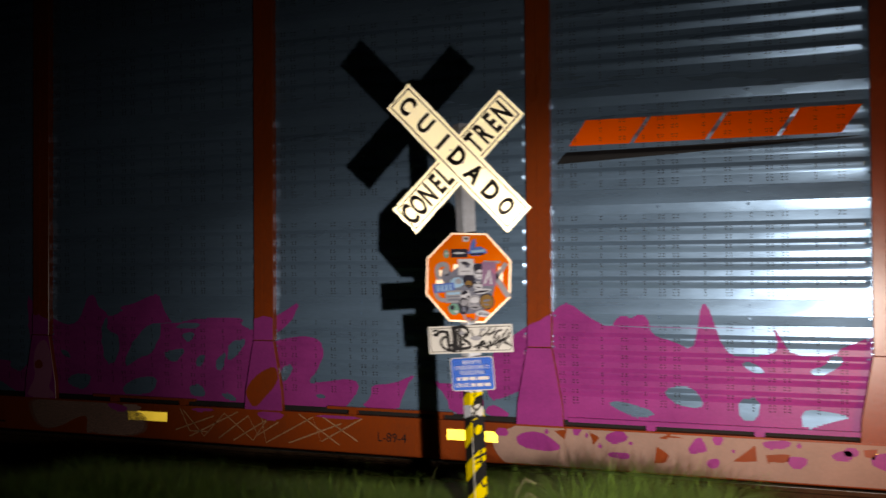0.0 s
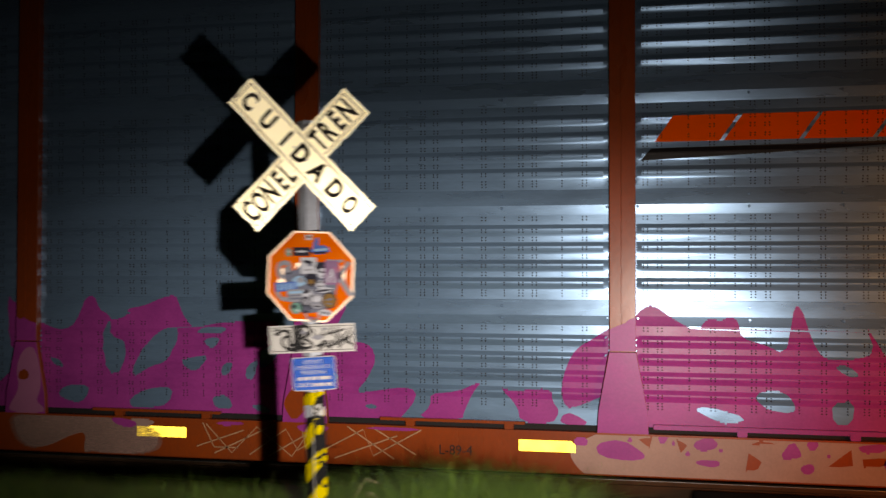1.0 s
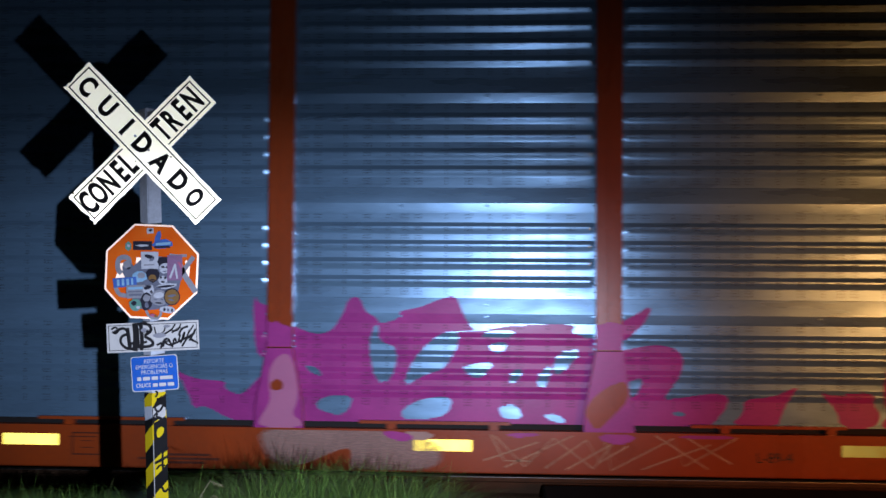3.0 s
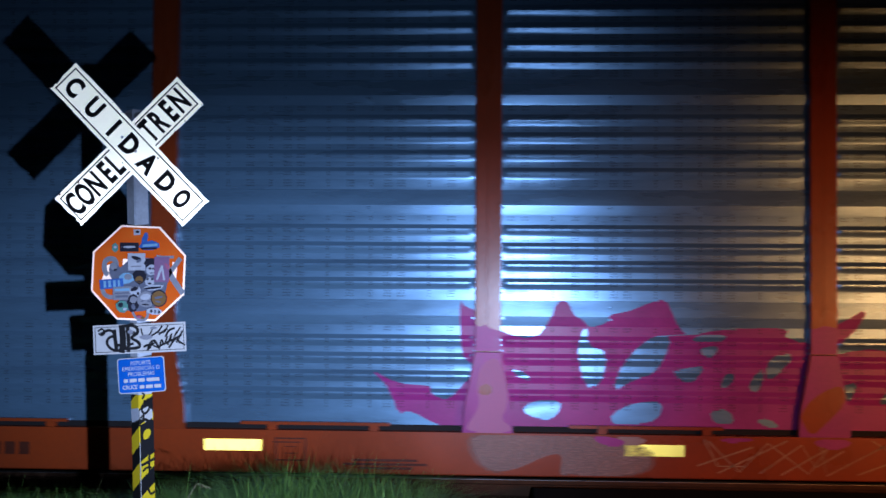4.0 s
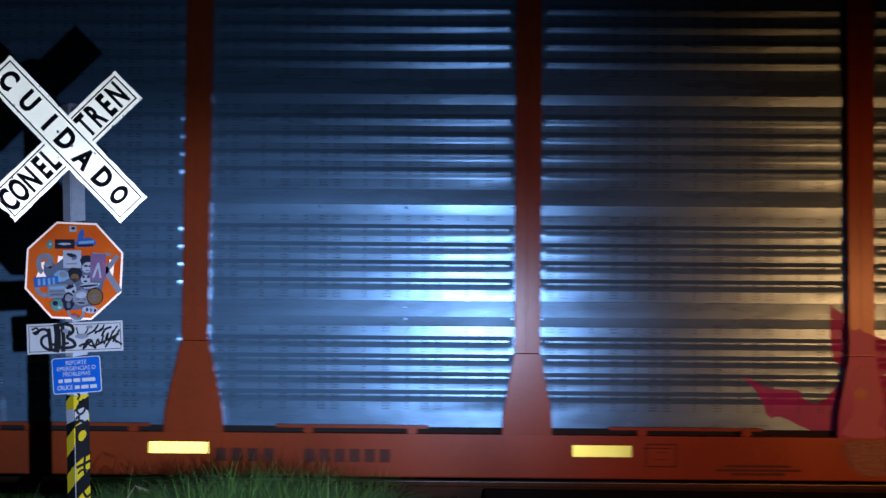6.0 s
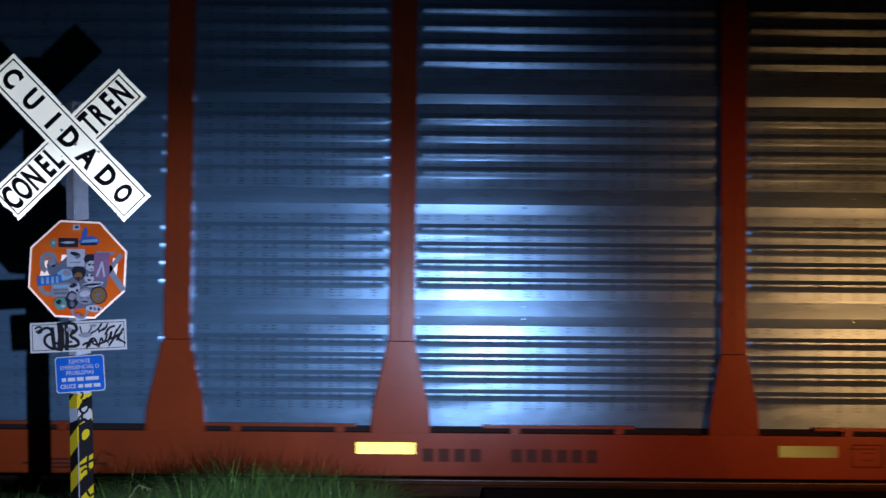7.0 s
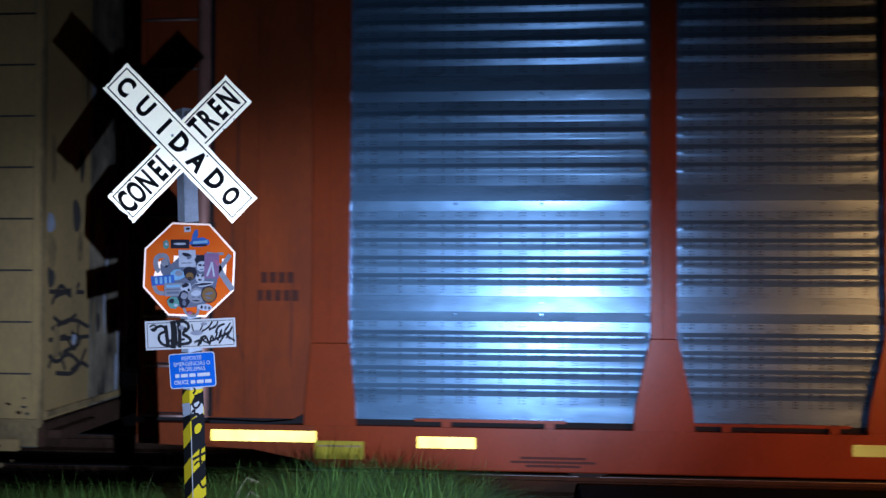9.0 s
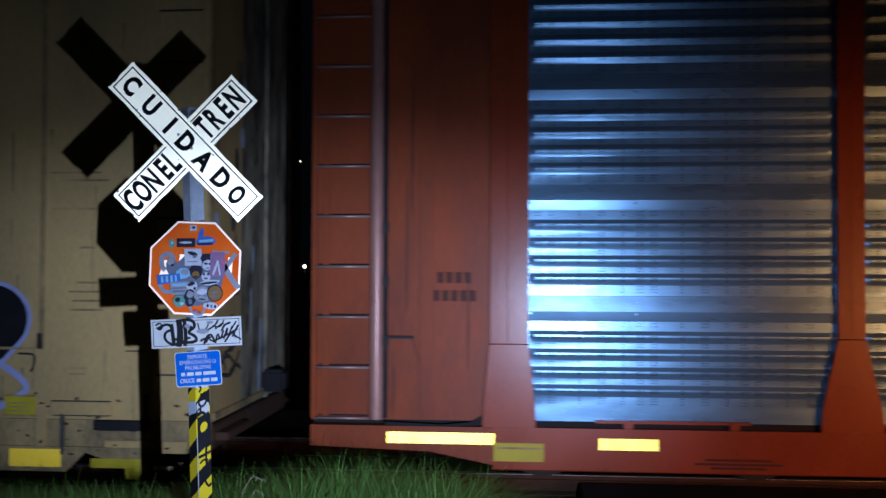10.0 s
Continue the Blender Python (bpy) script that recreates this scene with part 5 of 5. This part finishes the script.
def build_cream_wagon():
    car = thing("cream_wagon", "grimy cream painted autorack wagon with dark and violet graffiti", "railway wagon")
    front, rear = -16.13, -42.5
    part("side_wall", slab([(rear, 0.52), (front - 0.03, 0.52), (front - 0.03, 5.2), (rear, 5.2)], 0.03, 0.09), CREAM, car, "grimy cream side wall")
    part("corner_strip", box(front - 0.03, front, 0.02, 0.09, 0.45, 5.2, 0.008), CREAM_DIRTY, car, "scraped corner strip")
    part("end_wall", box(front - 0.06, front - 0.004, 0.091, 0.84, 0.50, 5.2), CREAM, car, "cream end wall beside the corner")
    part("end_wall", box(front - 0.06, front - 0.004, 0.841, 3.0, 0.50, 5.2), MOTTLED, car, "scratched cream end wall with dark scrawls")
    for y0 in (1.55, 2.4):
        part("end_rib", box(front - 0.004, front + 0.03, y0, y0 + 0.06, 0.5, 5.15, 0.006), MOTTLED, car, "vertical end rib")
    for z in (0.52,):
        part("end_ledge", box(front - 0.004, front + 0.02, 0.1, 2.95, z, z + 0.05, 0.006), CREAM_DIRTY, car, "narrow end ledge")
    part("end_step", box(front - 0.004, front + 0.12, 0.12, 0.75, 0.36, 0.42, 0.008), RUST, car, "bent rusty step")
    part("end_beam", box(front - 0.2, front + 0.02, 0.05, 3.0, 0.30, 0.48, 0.01), RUST, car, "rusty end beam")
    part("far_wall", box(rear, front - 0.06, 3.0, 3.08, 0.3, 5.2), CREAM_DIRTY, car, "far side wall")
    part("rear_wall", box(rear, rear + 0.05, 0.09, 3.0, 0.45, 5.2), CREAM_DIRTY, car, "rear end wall")
    part("roof", box(rear, front, 0.02, 3.08, 5.2, 5.3, 0.04), CREAM_DIRTY, car, "flat grimy roof")
    part("deck", box(rear, front, 0.1, 3.0, 0.40, 0.46), DARK, car)
    # side panels with dark joints beside the corner, then wide doors
    for a, b in ((-16.60, -16.15),):
        part("door_frame", box(a, a + 0.05, 0.012, 0.032, 0.60, 5.1, 0.005), CREAM, car)
        part("door_frame", box(b - 0.05, b, 0.012, 0.032, 0.60, 5.1, 0.005), CREAM, car)
        step = 0.40
        k = 0
        while 0.86 + step * k < 5.1:
            z = 0.86 + step * k
            part("panel_joint", box(a + 0.05, b - 0.05, 0.024, 0.0305, z, z + 0.014), GRIME, car, "dark panel joint")
            part("panel", slab([(a + 0.055, z + 0.02), (b - 0.055, z + 0.02), (b - 0.055, z + step - 0.004), (a + 0.055, z + step - 0.004)], 0.022, 0.031), CREAM, car, "cream panel")
            k += 1
    for k in range(9):
        a = -17.455 - 2.4 * k
        part("door_edge", box(a - 0.016, a + 0.016, 0.008, 0.03, 1.05, 5.1, 0.004), CREAM_DIRTY, car, "stained door edge")
        part("door_bottom", box(a - 1.9, a - 0.016, 0.012, 0.03, 1.05, 1.072, 0.004), CREAM_DIRTY, car, "stained door bottom rail")
        part("latch", box(a - 0.03, a + 0.012, -0.004, 0.012, 1.06, 1.18, 0.006), GREASY, car, "dark latch")
        part("door_seam", box(a - 1.95, a - 1.935, 0.026, 0.031, 0.55, 5.1), GRIME, car, "dark seam")
    part("joint", box(-16.79, -16.61, 0.024, 0.031, 1.042, 1.052), GRIME, car, "short dark joint")
    part("joint", box(-17.25, -16.16, 0.034, 0.041, 0.297, 0.305), GRIME, car, "dark joint")
    part("grab_iron", ribbon(curve_pts([(-17.64, 1.02), (-17.53, 1.02), (-17.505, 1.0), (-17.51, 0.93), (-17.54, 0.88)]), 0.016, 0.012), GREASY, car, "dark bent grab iron")
    rng = random.Random(5)
    for k in range(70):
        u, z, r = rng.uniform(-17.9, -16.2), rng.uniform(0.14, 0.50) if k % 3 else rng.uniform(0.5, 0.72), rng.uniform(0.004, 0.016)
        part("rust_patch", slab([(u + r * 1.8 * math.cos(t * math.pi / 4) * rng.uniform(0.4, 1.2), z + r * math.sin(t * math.pi / 4) * rng.uniform(0.4, 1.2)) for t in range(8)], 0.0138 - 0.00003 * k, 0.0144 - 0.00003 * k), rng.choice((RUST, GRIME, CREAM_DIRTY)), car, "rusty stain")
    for k in range(26):
        u, z, h, w = rng.uniform(-18.4, -16.7), rng.uniform(0.8, 3.6), rng.uniform(0.1, 0.5), rng.uniform(0.004, 0.014)
        part("dirt_run", slab([(u - w, z), (u + w, z), (u + w * 0.4, z - h), (u - w * 0.2, z - h * 1.05)], 0.0285, 0.0296), CREAM_DIRTY, car, "dirt run down the paint")
    for u, z, w, h in ((-17.28, 0.42, 0.012, 0.17), (-16.62, 0.60, 0.01, 0.12)):
        part("seam_gap", box(u - w, u + w, 0.006, 0.03, z - h, z + h), GRIME, car, "dark seam")
    part("sill", slab([(rear, 0.30), (front - 0.03, 0.30), (front - 0.03, 0.515), (rear, 0.515)], 0.04, 0.12), CREAM_DIRTY, car, "battered cream sill")
    for x0, x1, z0, z1, y, m in ((-17.37, -16.89, 0.556, 0.655, 0.0, CREAM), (-17.03, -16.59, 0.44, 0.515, 0.0, DARK), (-17.0, -16.6, 0.385, 0.437, 0.01, CREAM_DIRTY), (-17.36, -16.90, 0.547, 0.555, -0.002, GRIME), (-17.37, -16.90, 0.656, 0.664, -0.002, GRIME), (-16.95, -16.3, 0.27, 0.36, 0.02, CREAM), (-16.5, -16.2, 0.42, 0.5, 0.025, CREAM_DIRTY), (-17.5, -17.42, 0.3, 0.6, 0.02, CREAM)):
        part("step_bracket", box(x0, x1, y, y + 0.05, z0, z1, 0.006), m, car, "battered step bracket")
    for x0, x1, z0, z1, m in ((-17.70, -17.29, 0.155, 0.29, TAPE_OLD), (-17.05, -16.655, 0.155, 0.226, TAPE_DULL), (-16.778, -16.655, 0.072, 0.154, TAPE_DULL), (-17.74, -17.50, 0.55, 0.69, TAPE_DULL), (-17.74, -17.49, 0.692, 0.704, CREAM_DIRTY), (-17.74, -17.49, 0.536, 0.548, CREAM_DIRTY)):
        part("reflective_strip", box(x0, x1, 0.010, 0.014, z0, z1), m, car, "yellow reflective strip")
    for z in (0.58, 0.61, 0.64):
        part("plate_line", box(-17.71, -17.54, 0.008, 0.0098, z - 0.005, z + 0.005), CREAM_DIRTY, car)
    part("lower_apron", slab([(-18.6, 0.12), (-17.25, 0.12), (-17.1, 0.27), (-16.6, 0.10), (-16.5, 0.31), (-18.6, 0.31)], 0.0145, 0.05), CREAM_DIRTY, car, "battered lower apron")
    for cx, z, w in ((-17.10, 1.57, 0.08), (-17.10, 1.50, 0.15), (-17.10, 1.43, 0.12), (-17.10, 1.36, 0.13), (-17.10, 1.84, 0.06), (-17.17, 0.91, 0.06), (-17.17, 0.867, 0.06), (-17.2, 2.42, 0.2), (-17.1, 2.36, 0.16), (-17.2, 2.14, 0.18)):
        part("stencil_bar", box(cx - w, cx + w, 0.0255, 0.0292, z - 0.008, z + 0.008), CREAM_DIRTY, car, "faded stencil bar")
    # scrawled tags near the corner and a big outlined shape further back
    tag = [[(0.0, .9), (.1, 1.2), (.2, .95), (.22, 1.25)], [(.02, 1.2), (.16, 1.28), (.3, 1.18)], [(.05, .85), (.2, .8), (.28, 1.0)], [(0.02, 1.4), (.08, 1.58), (.16, 1.42), (.22, 1.56)], [(.0, 1.5), (.26, 1.48)], [(.1, 1.0), (.26, 1.06), (.16, 1.16)], [(.06, 1.08), (.12, .86)], [(.0, 1.0), (.06, .92), (.14, 1.0), (.22, .9)], [(.03, 1.3), (.1, 1.22), (.2, 1.3)], [(.16, .84), (.24, .9), (.3, .84)], [(.04, 1.46), (.2, 1.52)], [(.0, 1.12), (.3, 1.1)]]
    for pts in tag:
        part("spray_tag", ribbon(curve_pts([(0.14 + 2.3 * x, z) for x, z in pts]), 0.036, -0.003), TAG_GREY, car, "dark scrawled tag", pose(front, 0, 0, 0, 0, 90))
    rng = random.Random(17)
    for k in range(22):
        y, z, w, h = rng.uniform(0.12, 1.5), rng.uniform(0.6, 3.4), rng.uniform(0.02, 0.09), rng.uniform(0.08, 0.4)
        pts = chaikin([(y - w * rng.uniform(0.5, 1), z), (y - w * rng.uniform(0, 1), z - h), (y + w * rng.uniform(0, 1), z - h * 0.8), (y + w * rng.uniform(0.6, 1.2), z - h * 0.2), (y, z + h * 0.2)])
        part("scrape", slab(pts, -0.0022 - 0.0001 * k, -0.0012 - 0.0001 * k), (POST_GREY, GRIME, CREAM_DIRTY)[k % 3], car, "scraped and peeling paint", pose(front, 0, 0, 0, 0, 90))
    bm = bmesh.new()
    shape = chaikin([(-18.3, 1.3), (-18.1, 1.55), (-17.75, 1.58), (-17.55, 1.40), (-17.56, 1.18), (-17.68, 1.05), (-17.8, .92), (-18.1, .9), (-18.35, 1.05)], 3)
    coat(bm, [shape], lambda u, z: 0.018, levels(0.8, 1.7, 0.015), [-30, 0])
    part("graffiti_fill", bm, BLACK, car, "black graffiti shape")
    ring = ribbon(shape + shape[:2], 0.035, 0.015)
    part("graffiti_outline", ring, VIOLET, car, "violet graffiti outline")
    part("graffiti_outline", ribbon(curve_pts([(-17.8, .95), (-17.62, .84), (-17.55, .74), (-17.7, .66), (-17.8, .6)]), 0.05, 0.0145), VIOLET, car, "violet graffiti outline")
    # Near-black again: painted shade in place of the coupler's own colour.
    part("coupler", box(front, front + 0.22, 1.45, 1.65, 0.56, 0.76, 0.03), DARK, car, "coupler with painted shade")
    return car, (rear + 2.6, front - 2.6)


def build_far_lights():
    glow = bpy.data.materials.new("far_lamp_glow")
    glow.use_nodes = True
    p = glow.node_tree.nodes["Principled BSDF"]
    p.inputs["Base Color"].default_value = (0.8, 0.75, 0.6, 1)
    p.inputs["Emission Color"].default_value, p.inputs["Emission Strength"].default_value = (1.0, 0.88, 0.65, 1), 6
    for x, y, z, r in ((-10.86, 40, 1.8, 0.09), (-11.12, 40, 7.1, 0.05)):
        lamp = thing("distant_lamp", "distant warm street lamp on a thin pole", "street lamp", pose(x, y, 0))
        bm = bmesh.new()
        bmesh.ops.create_uvsphere(bm, u_segments=12, v_segments=8, radius=r, matrix=Matrix.Translation((0, 0, z)))
        part("bulb", bm, glow, lamp, "glowing bulb", smooth=True)
        bm = bmesh.new()
        add_tube(bm, (0, 0.1, -0.3), (0, 0.1, z), 0.04, 8)
        part("pole", bm, GREASY, lamp)


build_ground()
build_track()
build_grass()
build_sign()
wheels = []
autorack, ends = build_autorack()
for u in ends:
    build_truck(autorack, u, wheels)
cream, ends = build_cream_wagon()
for u in ends:
    build_truck(cream, u, wheels)
build_far_lights()


def rolled(t):
    for (t0, s0), (t1, s1) in zip(TRAIN, TRAIN[1:]):
        if t <= t1:
            return s0 + (s1 - s0) * (t - t0) / (t1 - t0)
    return TRAIN[-1][1]


def motions():
    for car in (autorack, cream):
        walk(car, [(t, pose(s, 0, 0)) for t, s in TRAIN])
    s0 = TRAIN[0][1]
    for w, x in wheels:
        walk(w, [(0.2 * i, Matrix.Translation((x, 0, 0.364)) @ Matrix.Rotation((rolled(0.2 * i) - s0) / 0.364, 4, "Y")) for i in range(51)])


motions()
